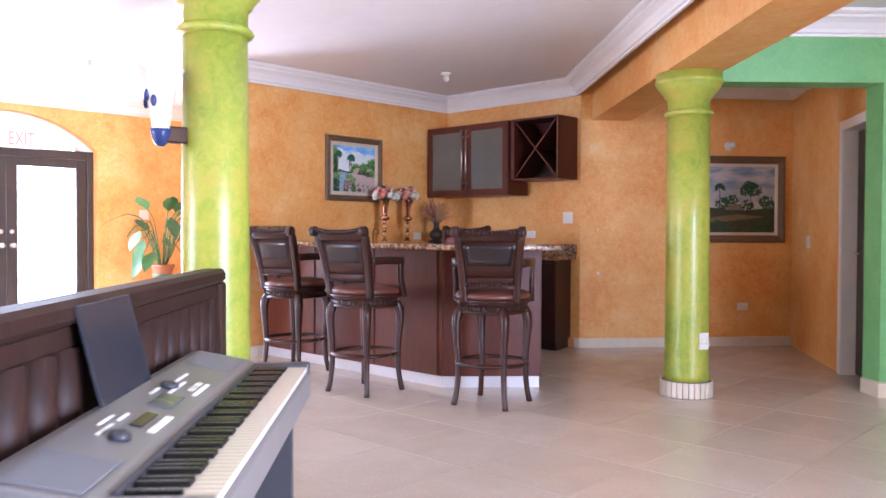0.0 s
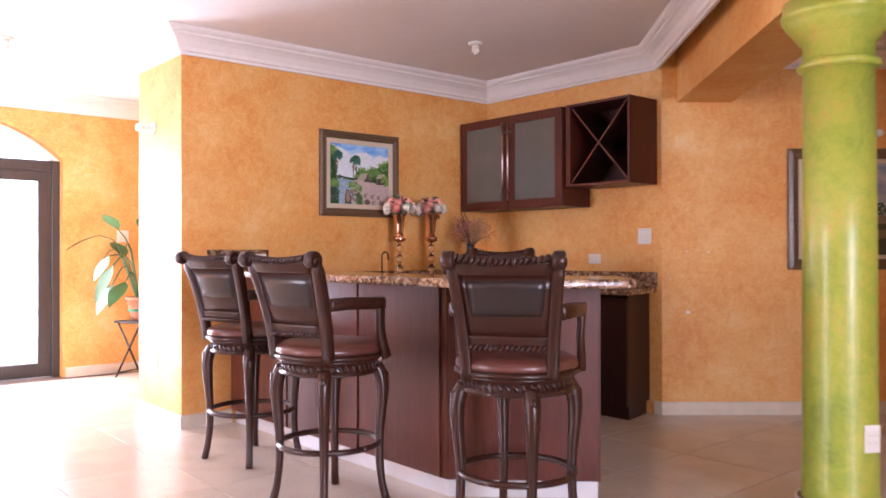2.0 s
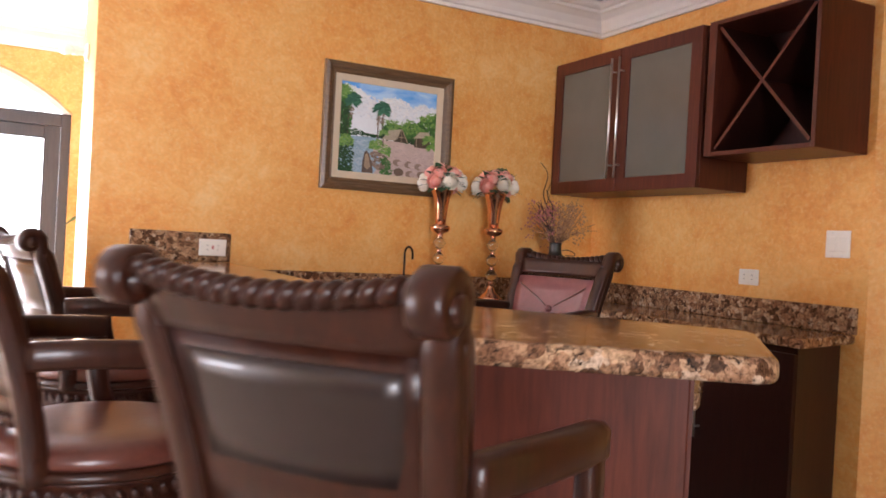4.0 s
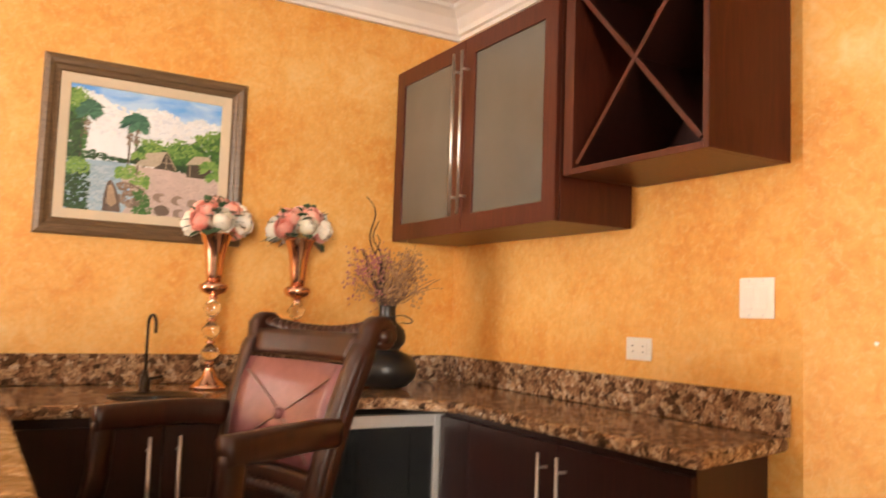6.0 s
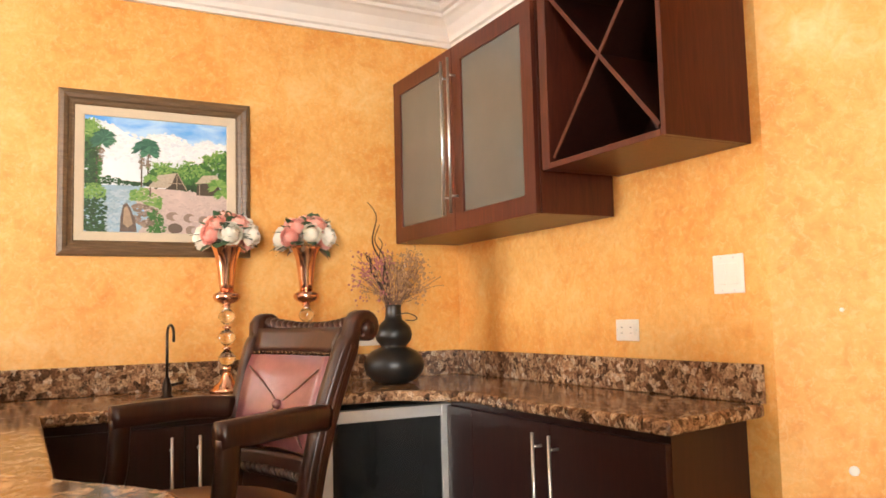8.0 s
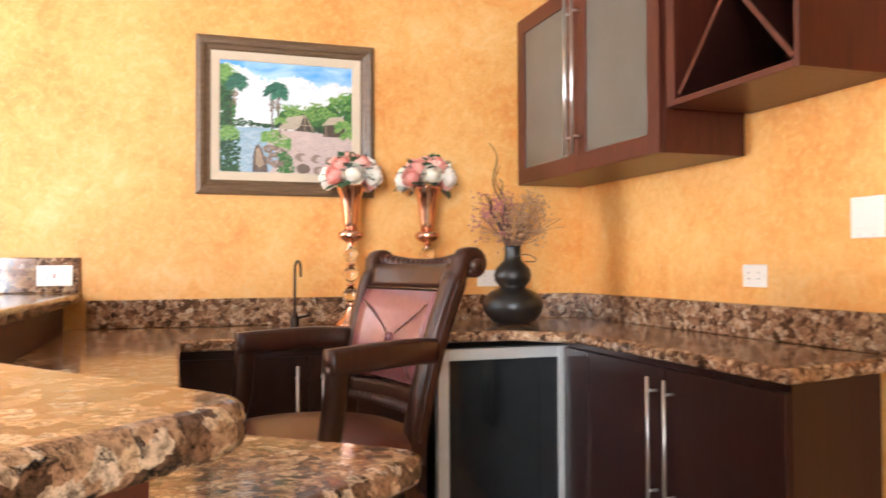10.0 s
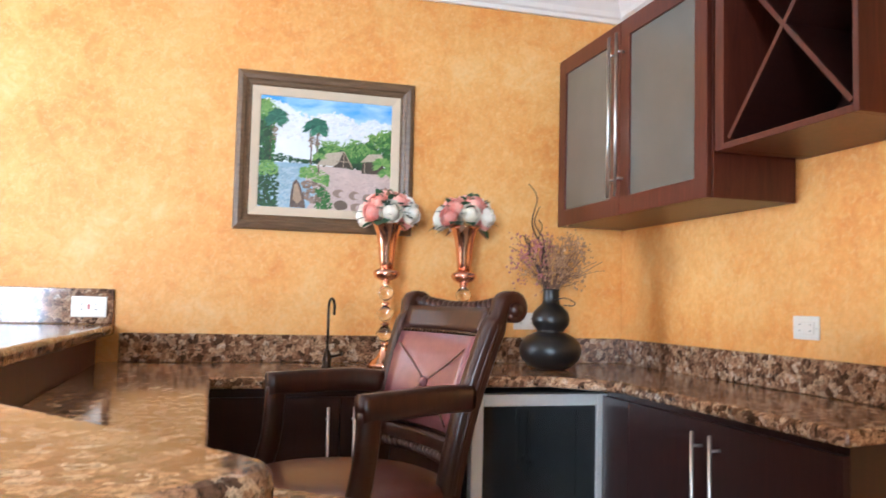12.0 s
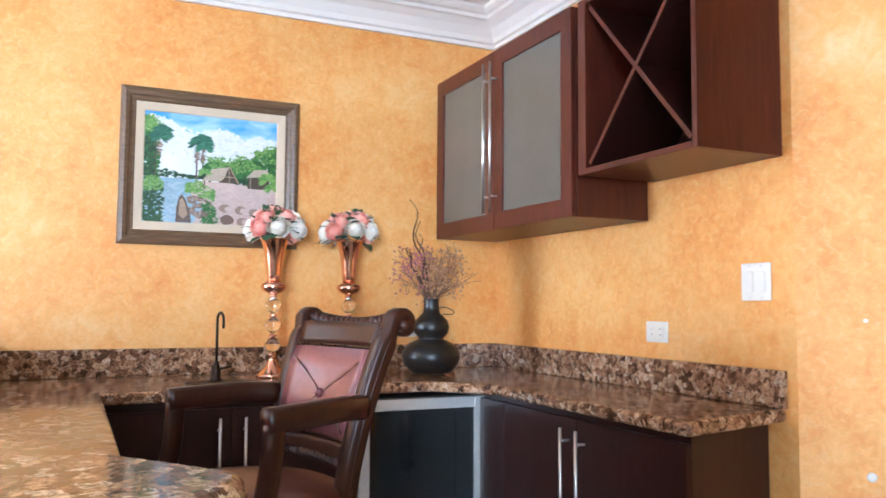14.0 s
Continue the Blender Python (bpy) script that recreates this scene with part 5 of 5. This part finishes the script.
# white chip and scratches of the wall, built as small raised discs
for u, zc, size in ((0.19, 0.75, 0.014), (0.185, 1.195, 0.006), (0.34, 1.19, 0.006)):
    q = BEND + DG * u - nrm * 0.0005
    cap = thing("screw_cap", "small white disc standing for a chip in the slanted hall wall", "cap", pose(q.x, q.y, zc, 0, 0, hall_turn) @ pose(0, 0, 0, 90, 0, 0), "wall caps")
    part("disc", lathe([(size, 0), (size, 0.002), (size * 0.8, 0.0035), (size * 0.2, 0.004)], 16), PLASTIC, cap)


def wall_lamp(m, label):
    o = thing("wall_lamp", label, "wall lamp", m, "wall lamps")
    part("rose", lathe([(0.045, 0), (0.047, 0.006), (0.04, 0.014), (0.02, 0.02)], 24), PLASTIC, o)
    part("neck", lathe([(0.016, 0.018), (0.016, 0.04), (0.024, 0.046), (0.024, 0.075)], 16), PLASTIC, o)
    part("bulb", lathe([(0.018, 0.074), (0.026, 0.09), (0.030, 0.108), (0.024, 0.126), (0.008, 0.134)], 16), simple("bulb_glass", (0.85, 0.85, 0.82), 0.1, 0, 0.02, 10, 0), o, "unlit white bulb")
    return o


wall_lamp(pose(-6.40, YE - 0.001, 2.09) @ pose(0, 0, 0, 90, 0, 0), "bare white bulb holder on the free wall end")
q = BEND + DG * 1.55 - nrm * 0.001
wall_lamp(pose(q.x, q.y, 2.05, 0, 0, hall_turn) @ pose(0, 0, 0, 90, 0, 0), "bare white bulb holder above the hall painting")


def ceiling_fitting(x, y, label):
    o = thing("smoke_detector", label, "smoke detector", pose(x, y, ZC - 0.001) @ pose(0, 0, 0, 180, 0, 0))
    part("base", lathe([(0.05, 0), (0.05, 0.01), (0.042, 0.018), (0.026, 0.022)], 24), PLASTIC, o)
    part("head", lathe([(0.025, 0.02), (0.025, 0.05), (0.03, 0.056), (0.03, 0.066), (0.018, 0.072), (0.014, 0.084), (0.004, 0.086)], 20), PLASTIC, o)


# the one over the bar is a sprinkler head, built in the same shape
ceiling_fitting(-4.885, 8.155, "small white sprinkler head on the ceiling over the bar")
ceiling_fitting(-6.9, 5.55, "small white ceiling fitting near the far door")

# ---- column sconce ----
sc_dir = Vector((-0.12, -0.99))
sc_at = COL_L + sc_dir.normalized() * 0.145
sconce = thing("column_sconce", "white shell-shaped glass sconce with blue trim on the column", "wall lamp", pose(sc_at.x, sc_at.y, 1.525, 0, 0, math.degrees(math.atan2(sc_dir.y, sc_dir.x)) + 90) @ Matrix.Diagonal((1.3, 1.3, 1.35, 1)))
SHADE = simple("milky_glass", (0.74, 0.70, 0.62), 0.3, 0, 0.08, 14, 0.1)
BLUEM = simple("cobalt_blue_glaze", (0.03, 0.05, 0.16), 0.2, 0, 0.2, 20, 0)
fl = bmesh.new()
rings = []
for j in range(7):
    t = j / 6
    r = 0.030 + 0.034 * t + 0.022 * t ** 4
    rings.append([fl.verts.new((r * math.cos(a) * 1.0, -0.07 + r * math.sin(a) * 0.8, 0.03 + 0.19 * t + 0.012 * t ** 3 * math.cos(4 * a))) for a in [2 * math.pi * i / 28 for i in range(28)]])
for a, b in zip(rings, rings[1:]):
    for i in range(28):
        fl.faces.new((a[i], a[(i + 1) % 28], b[(i + 1) % 28], b[i])).smooth = True
shade = part("shade", fl, SHADE, sconce, "flared milky glass shade")
part("cup", lathe([(0.010, -0.012), (0.022, 0.0), (0.031, 0.025), (0.033, 0.04), (0.022, 0.042)], 24, at=(0, -0.07, 0)), BLUEM, sconce, "cobalt blue cup")
for sx, zz in ((-0.032, 0.12), (0.032, 0.12), (0.0, 0.14)):
    b = bmesh.new()
    ball(b, (sx, -0.07 - math.sqrt(max(0.0004, 0.0019 - sx * sx * 0.7)), zz), 0.010, 10, 1.8)
    part("medallion", b, BLUEM, shade, "dark blue oval")
part("bracket", box((-0.02, -0.06, 0.0), (0.02, 0.012, 0.05), 0.004), DARKMETAL, sconce)

# ---- stair rail ----
r0, rl = Vector((-2.385, 4.165)), 4.2
rail = thing("balustrade", "dark turned-wood balustrade beside the column", "balustrade", pose(r0.x, r0.y, 0, 0, 0, -43.3))
part("top_rail", strip([(0.02, 0, 0.985), (rl, 0, 0.985)], 0.095, 0.055, (0, 1, 0), bev=0.014), RAIL_WOOD, rail)
part("sub_rail", box((0.02, -0.03, 0.905), (rl, 0.03, 0.958), 0.006), RAIL_WOOD, rail)
part("bottom_rail", box((0.02, -0.035, 0.06), (rl, 0.035, 0.13), 0.006), RAIL_WOOD, rail)
for px in (0.04, 2.1, 4.16):
    part("newel", box((px - 0.045, -0.045, 0), (px + 0.045, 0.045, 0.957), 0.006), RAIL_WOOD, rail)
bal = lathe([(0.034, 0.13), (0.034, 0.20), (0.022, 0.215), (0.038, 0.25), (0.042, 0.32), (0.030, 0.42), (0.020, 0.50), (0.026, 0.52), (0.018, 0.54), (0.026, 0.60), (0.030, 0.64), (0.046, 0.655), (0.046, 0.906)], 16)
bal_me = None
for i in range(30):
    x = 0.16 + i * 0.132
    if abs(x - 2.1) < 0.07:
        continue
    if bal_me is None:
        b = part("baluster", bal, RAIL_WOOD, rail)
        bal_me = b.data
    else:
        b = new("baluster", bal_me)
        b.parent = rail
    b.location = (x, 0, 0)

# ---- keyboard on its stand ----
SILVER = simple("silver_grey_plastic", (0.26, 0.25, 0.245), 0.38, 0.25, 0.05, 60, 0.05)
DKGREY = simple("dark_grey_plastic", (0.06, 0.06, 0.07), 0.4, 0, 0.1, 60, 0.05)
IVORY = simple("ivory_keys", (0.74, 0.68, 0.54), 0.25, 0, 0.03, 20, 0)
EBONY = simple("black_keys", (0.012, 0.012, 0.012), 0.25, 0, 0.1, 20, 0)
SPEAKER = simple("speaker_mesh", (0.24, 0.25, 0.28), 0.5, 0.2, 0.1, 220, 0.6)
BLACKLCD = simple("dark_display", (0.02, 0.02, 0.025), 0.15, 0, 0.05, 20, 0)
LCD = simple("grey_display", (0.10, 0.11, 0.14), 0.15, 0, 0.05, 20, 0)
# local x runs from the bass end to the treble end, y from the player to the rail
KL, KD, KZ = 1.36, 0.36, 0.632
kb = thing("keyboard", "silver-grey electronic keyboard on a dark stand by the rail", "keyboard", pose(-1.575 + KL * 0.7278, 4.03 - KL * 0.6858, 0, 0, 0, 136.7))


def profile_bar(prof, x0, x1, bev=0.0):
    """A (y, z) outline drawn out along x."""
    bm = bmesh.new()
    a = [bm.verts.new((x0, y, z)) for y, z in prof]
    b = [bm.verts.new((x1, y, z)) for y, z in prof]
    bm.faces.new(a)
    bm.faces.new(b[::-1])
    n = len(prof)
    for i in range(n):
        bm.faces.new((a[i], a[(i + 1) % n], b[(i + 1) % n], b[i]))
    bmesh.ops.recalc_face_normals(bm, faces=bm.faces[:])
    if bev:
        bmesh.ops.bevel(bm, geom=bm.edges[:], offset=bev, segments=2, affect="EDGES", profile=0.5)
    return bm


body = part("case", profile_bar([(0.0, KZ), (0.0, KZ + 0.075), (0.012, KZ + 0.085), (0.165, KZ + 0.085), (0.168, KZ + 0.108), (0.19, KZ + 0.118), (0.35, KZ + 0.150), (0.378, KZ + 0.146), (KD, KZ + 0.02), (0.36, KZ)], 0, KL, 0.005), SILVER, kb)
for a, b in ((0.0, 0.052), (KL - 0.045, KL)):
    part("cheek", box((a, 0.002, KZ + 0.07), (b, 0.172, KZ + 0.112), 0.006, 2), DKGREY if a else SILVER, kb, "dark end block" if a else "silver end block")
part("key_strip", box((0.052, 0.158, KZ + 0.086), (KL - 0.045, 0.172, KZ + 0.116), 0.003), DKGREY, kb, "dark strip behind the keys")
nw = 52
kw = (KL - 0.097) / nw
wk = bmesh.new()
bx(wk, (0.0006, 0.006, KZ + 0.086), (kw - 0.0006, 0.157, KZ + 0.101), 0.0015)
wme = None
for i in range(nw):
    if wme is None:
        k = part("white_key", wk, IVORY, kb)
        wme = k.data
    else:
        k = new("white_key", wme)
        k.parent = kb
    k.location = (0.052 + i * kw, 0, 0)
bk_ = bmesh.new()
bx(bk_, (-0.0065, 0.062, KZ + 0.0995), (0.0065, 0.157, KZ + 0.1125), 0.002)
bme = None
for i in range(1, nw):
    if (i + 5) % 7 in (0, 3):
        continue
    if bme is None:
        k = part("black_key", bk_, EBONY, kb)
        bme = k.data
    else:
        k = new("black_key", bme)
        k.parent = kb
    k.location = (0.052 + i * kw, 0, 0)
PANEL = pose(0, 0.19, KZ + 0.119, 11.3, 0, 0)


def on_panel(name, x0, x1, y0, y1, mat, label="", hgt=0.004):
    ob = part(name, box((x0, y0, 0.0002), (x1, y1, hgt), 0.0012), mat, kb, label)
    ob.matrix_local = PANEL
    return ob


on_panel("display", 0.425, 0.535, 0.048, 0.075, BLACKLCD, "dark display strip")
on_panel("display", 0.60, 0.72, 0.040, 0.095, LCD, "grey display")
for i in range(7):
    on_panel("button", 0.40 + i * 0.020, 0.414 + i * 0.020, 0.014, 0.032, PLASTIC)
for i in range(4):
    on_panel("button", 0.325 + i * 0.022, 0.341 + i * 0.022, 0.098, 0.107, PLASTIC)
    on_panel("button", 0.385 + i * 0.022, 0.401 + i * 0.022, 0.118, 0.127, PLASTIC)
for i in range(3):
    on_panel("button", 0.44 + i * 0.022, 0.456 + i * 0.022, 0.098, 0.107, PLASTIC)
    on_panel("button", 0.70 + i * 0.024, 0.718 + i * 0.024, 0.112, 0.122, PLASTIC)
for i in range(6):
    on_panel("button", 0.84 + i * 0.024, 0.858 + i * 0.024, 0.098, 0.108, PLASTIC)
    on_panel("button", 0.74 + i * 0.024, 0.758 + i * 0.024, 0.078, 0.088, PLASTIC)
    on_panel("button", 0.76 + i * 0.024, 0.778 + i * 0.024, 0.022, 0.034, PLASTIC)
on_panel("button_pad", 0.80, 0.85, 0.040, 0.056, PLASTIC)
on_panel("button_pad", 0.87, 0.90, 0.040, 0.056, PLASTIC)
for x, y in ((0.33, 0.062), (0.80, 0.100)):
    d = part("dial", lathe([(0.022, 0), (0.022, 0.008), (0.018, 0.013), (0.003, 0.013)], 24), DKGREY, kb, "dark round dial")
    d.matrix_local = PANEL @ pose(x, y, 0.0004)
for x0, x1 in ((0.02, 0.195), (1.12, 1.33)):
    sp_ = part("speaker_grille", box((x0, 0.012, 0.0002), (x1, 0.145, 0.003), 0.0015), SPEAKER, kb, "grey speaker grille")
    sp_.matrix_local = PANEL
stand = thing("keyboard_stand", "dark wooden keyboard stand with two side panels", "stand", kb.matrix_world.copy())
for x in (0.10, KL - 0.14):
    part("side_panel", box((x, 0.04, 0.0), (x + 0.03, 0.33, KZ - 0.002), 0.003), DKGREY, stand)
part("back_panel", box((0.13, 0.30, 0.30), (KL - 0.14, 0.318, 0.60), 0.002), DKGREY, stand)
part("crossbar", box((0.131, 0.17, 0.08), (KL - 0.141, 0.20, 0.14), 0.002), DKGREY, stand)
part("top_board", box((0.131, 0.05, KZ - 0.03), (KL - 0.141, 0.32, KZ - 0.004), 0.002), DKGREY, stand)
# music rest lying behind the panel
rest = part("music_rest", box((0.52, -0.004, 0.0), (0.86, 0.004, 0.25), 0.0035, 2), simple("smoky_plastic", (0.03, 0.034, 0.045), 0.2, 0, 0.1, 12, 0.0), kb, "smoky grey music rest")
rest.matrix_local = pose(0, KD - 0.012, KZ + 0.125, -14, 0, 0)

# ---- arched double door ----
DOORM = wood("dark_painted_door", (0.016, 0.013, 0.013), (0.040, 0.030, 0.028), 0.4, 0.2)
PANE = glass_mat("door_glass", (1, 1, 1), 0.0)
door1 = tagged(new("door_1"), "dark arched double door with large glass panes, shut", "door", kind="structure")
door1.matrix_world = pose(XF - 0.16, 0, 0)
jb = bmesh.new()
bx(jb, (-0.05, DY0, 0), (0.05, DY0 + 0.07, DZ), 0.004)
bx(jb, (-0.05, DY1 - 0.07, 0), (0.05, DY1, DZ), 0.004)
bx(jb, (-0.05, DY0 + 0.07, DZ - 0.10), (0.05, DY1 - 0.07, DZ), 0.004)
part("door_frame", jb, DOORM, door1)
arc, arc2 = arch_points(DY0, DY1, DZ, DTOP), arch_points(DY0 + 0.05, DY1 - 0.05, DZ + 0.002, DTOP - 0.05)
ab = bmesh.new()
rg_ = [[ab.verts.new((x, y, z)) for (y, z), x in ((p, -0.04), (p, 0.04), (q, 0.04), (q, -0.04))] for p, q in zip(arc, arc2)]
for a, b in zip(rg_, rg_[1:]):
    for k in range(4):
        ab.faces.new((a[k], a[(k + 1) % 4], b[(k + 1) % 4], b[k]))
bmesh.ops.recalc_face_normals(ab, faces=ab.faces[:])
part("arch_frame", ab, WHITE, door1, "white arched frame")
for k in range(2):
    ya = DY0 + 0.072 + k * (DC - DY0 - 0.07)
    yb = ya + (DC - DY0 - 0.074)
    lf = bmesh.new()
    s = 0.115
    for lo, hi in (((-0.025, ya, 0.01), (0.025, ya + s, DZ - 0.102)), ((-0.025, yb - s, 0.01), (0.025, yb, DZ - 0.102)), ((-0.025, ya + s, 0.01), (0.025, yb - s, 0.14)), ((-0.025, ya + s, DZ - 0.20), (0.025, yb - s, DZ - 0.102))):
        bx(lf, lo, hi, 0.003)
    dl = part("door_leaf", lf, DOORM, door1)
    g = part("pane", box((-0.004, ya + s, 0.14), (0.004, yb - s, DZ - 0.20)), PANE, dl, "clear glass pane")
    g.visible_shadow = False
    yh = yb - 0.055 if k == 0 else ya + 0.055
    hb = lathe([(0.026, 0), (0.026, 0.006), (0.012, 0.012), (0.012, 0.04), (0.026, 0.05), (0.028, 0.065), (0.016, 0.076)], 20)
    kn = part("door_knob", hb, STEEL, dl, "round steel knob")
    kn.matrix_local = pose(0.026, yh, 1.0, 0, 90, 0)
    lk = part("lock", lathe([(0.025, 0), (0.025, 0.008), (0.018, 0.014)], 20), STEEL, dl, "round steel lock")
    lk.matrix_local = pose(0.026, yh, 1.15, 0, 90, 0)
fan = bmesh.new()
inn = arch_points(DY0 + 0.05, DY1 - 0.05, DZ + 0.002, DTOP - 0.05)
for x in (-0.004, 0.004):
    fan.faces.new([fan.verts.new((x, y, z)) for y, z in inn])
fp = part("fanlight_pane", fan, PANE, door1, "clear arched glass pane")
fp.visible_shadow = False

# lit exit sign above the door; its red is painted paler for glare
sign = thing("exit_sign", "white exit sign with red letters paled for glare above the arched door", "sign", pose(XF + 0.06, DC + 0.09, 2.05, 0, 0, 90))
part("panel", box((-0.20, -0.018, 0), (0.20, 0.018, 0.21), 0.006), simple("white_sign_face", (0.82, 0.80, 0.78), 0.4, 0, 0.02), sign)
part("bracket", tube([(0, 0.018, 0.10), (0, 0.062, 0.10)], 0.012, 8), PLASTIC, sign)
txt = bpy.data.curves.new("exit_letters", "FONT")
txt.body, txt.size, txt.align_x, txt.extrude = "EXIT", 0.21, "CENTER", 0.002
tx = new("letters", txt)
txt.materials.append(simple("glare_pale_letters", (0.72, 0.26, 0.24), 0.4))
dg = bpy.context.evaluated_depsgraph_get()
tm = bpy.data.meshes.new_from_object(tx.evaluated_get(dg))
bpy.data.objects.remove(tx)
lt = new("letters", tm)
lt.parent, lt.matrix_local = sign, pose(0, -0.0205, 0.03, 90, 0, 0) @ Matrix.Diagonal((0.62, 1, 1, 1))
lt["label"] = "red letters"

# bright day beyond the openings
glow = bpy.data.materials.new("daylight_haze")
n_, l_, b_ = nodes_of(glow)
b_.inputs["Base Color"].default_value = (0.9, 0.93, 1, 1)
b_.inputs["Emission Color"].default_value = (0.93, 0.96, 1, 1)
b_.inputs["Emission Strength"].default_value = 6.0
structure("backdrop", box((-15.2, -4, -0.2), (-15.0, 14, 7)), glow, "bright hazy daylight outside the door", "backdrop")
structure("backdrop_south", box((-13, -9.2, -0.2), (8, -9.0, 7)), glow, "bright hazy daylight outside the windows", "backdrop")

# ---- potted plant on a folding stand ----
plant_at = (-8.45, 7.05)
IRON = simple("dark_iron", (0.03, 0.025, 0.022), 0.5, 0.6, 0.2, 40, 0.1)
fs = thing("plant_stand", "dark folding metal plant stand", "plant stand", pose(*plant_at, 0, 0, 0, 25))
part("top", box((-0.17, -0.17, 0.525), (0.17, 0.17, 0.543), 0.004), IRON, fs)
for y in (-0.15, 0.15):
    part("leg", tube([(-0.16, y, 0.0), (0.15, y, 0.526)], 0.009, 8), IRON, fs)
    part("leg", tube([(0.16, y * 0.88, 0.0), (-0.15, y * 0.88, 0.526)], 0.009, 8), IRON, fs)
part("stretcher", tube([(-0.13, -0.15, 0.05), (-0.13, 0.15, 0.05)], 0.006, 8), IRON, fs)
pp = thing("potted_plant", "large-leaved green plant in a terracotta pot", "potted plant", pose(*plant_at, 0.5435))
part("pot", lathe([(0.085, 0), (0.105, 0.10), (0.125, 0.19), (0.138, 0.195), (0.138, 0.225), (0.122, 0.225), (0.11, 0.19)], 28), simple("terracotta", (0.38, 0.15, 0.07), 0.7, 0, 0.15, 20, 0.2), pp)
part("band", lathe([(0.106, 0.085), (0.1165, 0.09), (0.118, 0.105), (0.109, 0.11)], 28), simple("green_glaze", (0.03, 0.20, 0.09), 0.4), pp, "green painted band")
part("soil", lathe([(0.112, 0.18), (0.06, 0.196), (0.01, 0.20)], 20), simple("soil", (0.05, 0.035, 0.025), 0.95), pp)
PLANTM = simple("broad_plant_leaf", (0.05, 0.13, 0.035), 0.35, 0, 0.3, 18, 0.15)
rg = random.Random(21)
for i in range(22):
    a = rg.uniform(0, 2 * math.pi)
    el = rg.uniform(0.2, 1.3)
    L = rg.uniform(0.28, 0.62)
    p0 = Vector((0.03 * math.cos(a), 0.03 * math.sin(a), 0.19))
    p1 = p0 + Vector((L * math.cos(el) * math.cos(a) * 0.5, L * math.cos(el) * math.sin(a) * 0.5, L * 0.9))
    p2_ = p0 + Vector((L * math.cos(el) * math.cos(a), L * math.cos(el) * math.sin(a), L * math.sin(el) * 1.2 + 0.06))
    b = tube(smooth_path([p0, p1, p2_], 4), 0.006, 6)
    stalk = part("stalk", b, PLANTM, pp)
    lb = bmesh.new()
    d = Vector((math.cos(a), math.sin(a), rg.uniform(-1.3, -0.2) if el < 1.0 else rg.uniform(0.3, 1.5)))
    leaf(lb, p2_, d, (0, 0, 1), rg.uniform(0.24, 0.38), rg.uniform(0.065, 0.10))
    part("leaf", lb, PLANTM, stalk)
switch(pose(XF + 0.001, 6.96, 1.30, 0, 0, 90), label="white light switch on the far wall behind the plant")

# ---- hall door frame beside the dim wall ----
door2 = tagged(new("door_2"), "pale door frame with a dark door ajar in the hall", "door", kind="structure")
door2.matrix_world = pose(SIDE.x, SIDE.y, 0, 0, 0, math.degrees(math.atan2(sd.y, sd.x)))
jf = bmesh.new()
bx(jf, (0.0, -0.02, 0), (0.08, 0.20, 2.08), 0.004)
bx(jf, (0.88, -0.02, 0), (0.96, 0.20, 2.08), 0.004)
bx(jf, (0.08, -0.02, 2.0), (0.88, 0.20, 2.08), 0.004)
part("door_frame", jf, WHITE, door2)
part("door_leaf", box((0.085, 0.10, 0.01), (0.875, 0.14, 1.995), 0.003), DOORM, door2, "dark wooden door leaf")
hk = part("door_handle", tube([(0.15, 0.10, 1.0), (0.15, 0.05, 1.0), (0.26, 0.05, 1.0)], 0.009, 8), STEEL, door2, "steel lever handle")
structure("wall_over_hall_door", prism([tuple(SIDE + sd * u + sn * v) for u, v in ((0.0, 0.0), (0.96, 0.0), (0.96, 0.2), (0.0, 0.2))], 2.081, ZC - 0.002), ORANGE, "orange wall over the hall door", "wall")

# ---- floor tiles, last ----
TS = 0.6
tile_me = bpy.data.meshes.new("tile")
tb = box((-TS / 2 + 0.0024, -TS / 2 + 0.0024, -0.006), (TS / 2 - 0.0024, TS / 2 - 0.0024, 0.0), 0.0005)
tb.to_mesh(tile_me)
tb.free()
tile_me.materials.append(TILE)
rest_tiles = bmesh.new()
count = 0
for i in range(-11, 13):
    for j in range(-13, 12):
        cx, cy = -2.73 + TS * (i + 0.5), 5.38 + TS * (j + 0.5)
        if not (-8.8 < cx < 4.4 and -1.9 < cy < 12.2):
            continue
        if -6.6 < cx < 0.6 and 2.6 < cy < 10.9 and count < 300:
            t = new("tile", tile_me)
            t.parent = floor
            t.location = (cx, cy, 0)
            count += 1
        else:
            bx(rest_tiles, (cx - TS / 2 + 0.0024, cy - TS / 2 + 0.0024, -0.006), (cx + TS / 2 - 0.0024, cy + TS / 2 - 0.0024, 0.0))
tagged(part("floor_tiles", rest_tiles, TILE, floor, "cream glazed floor tiles"), kind="stuff")
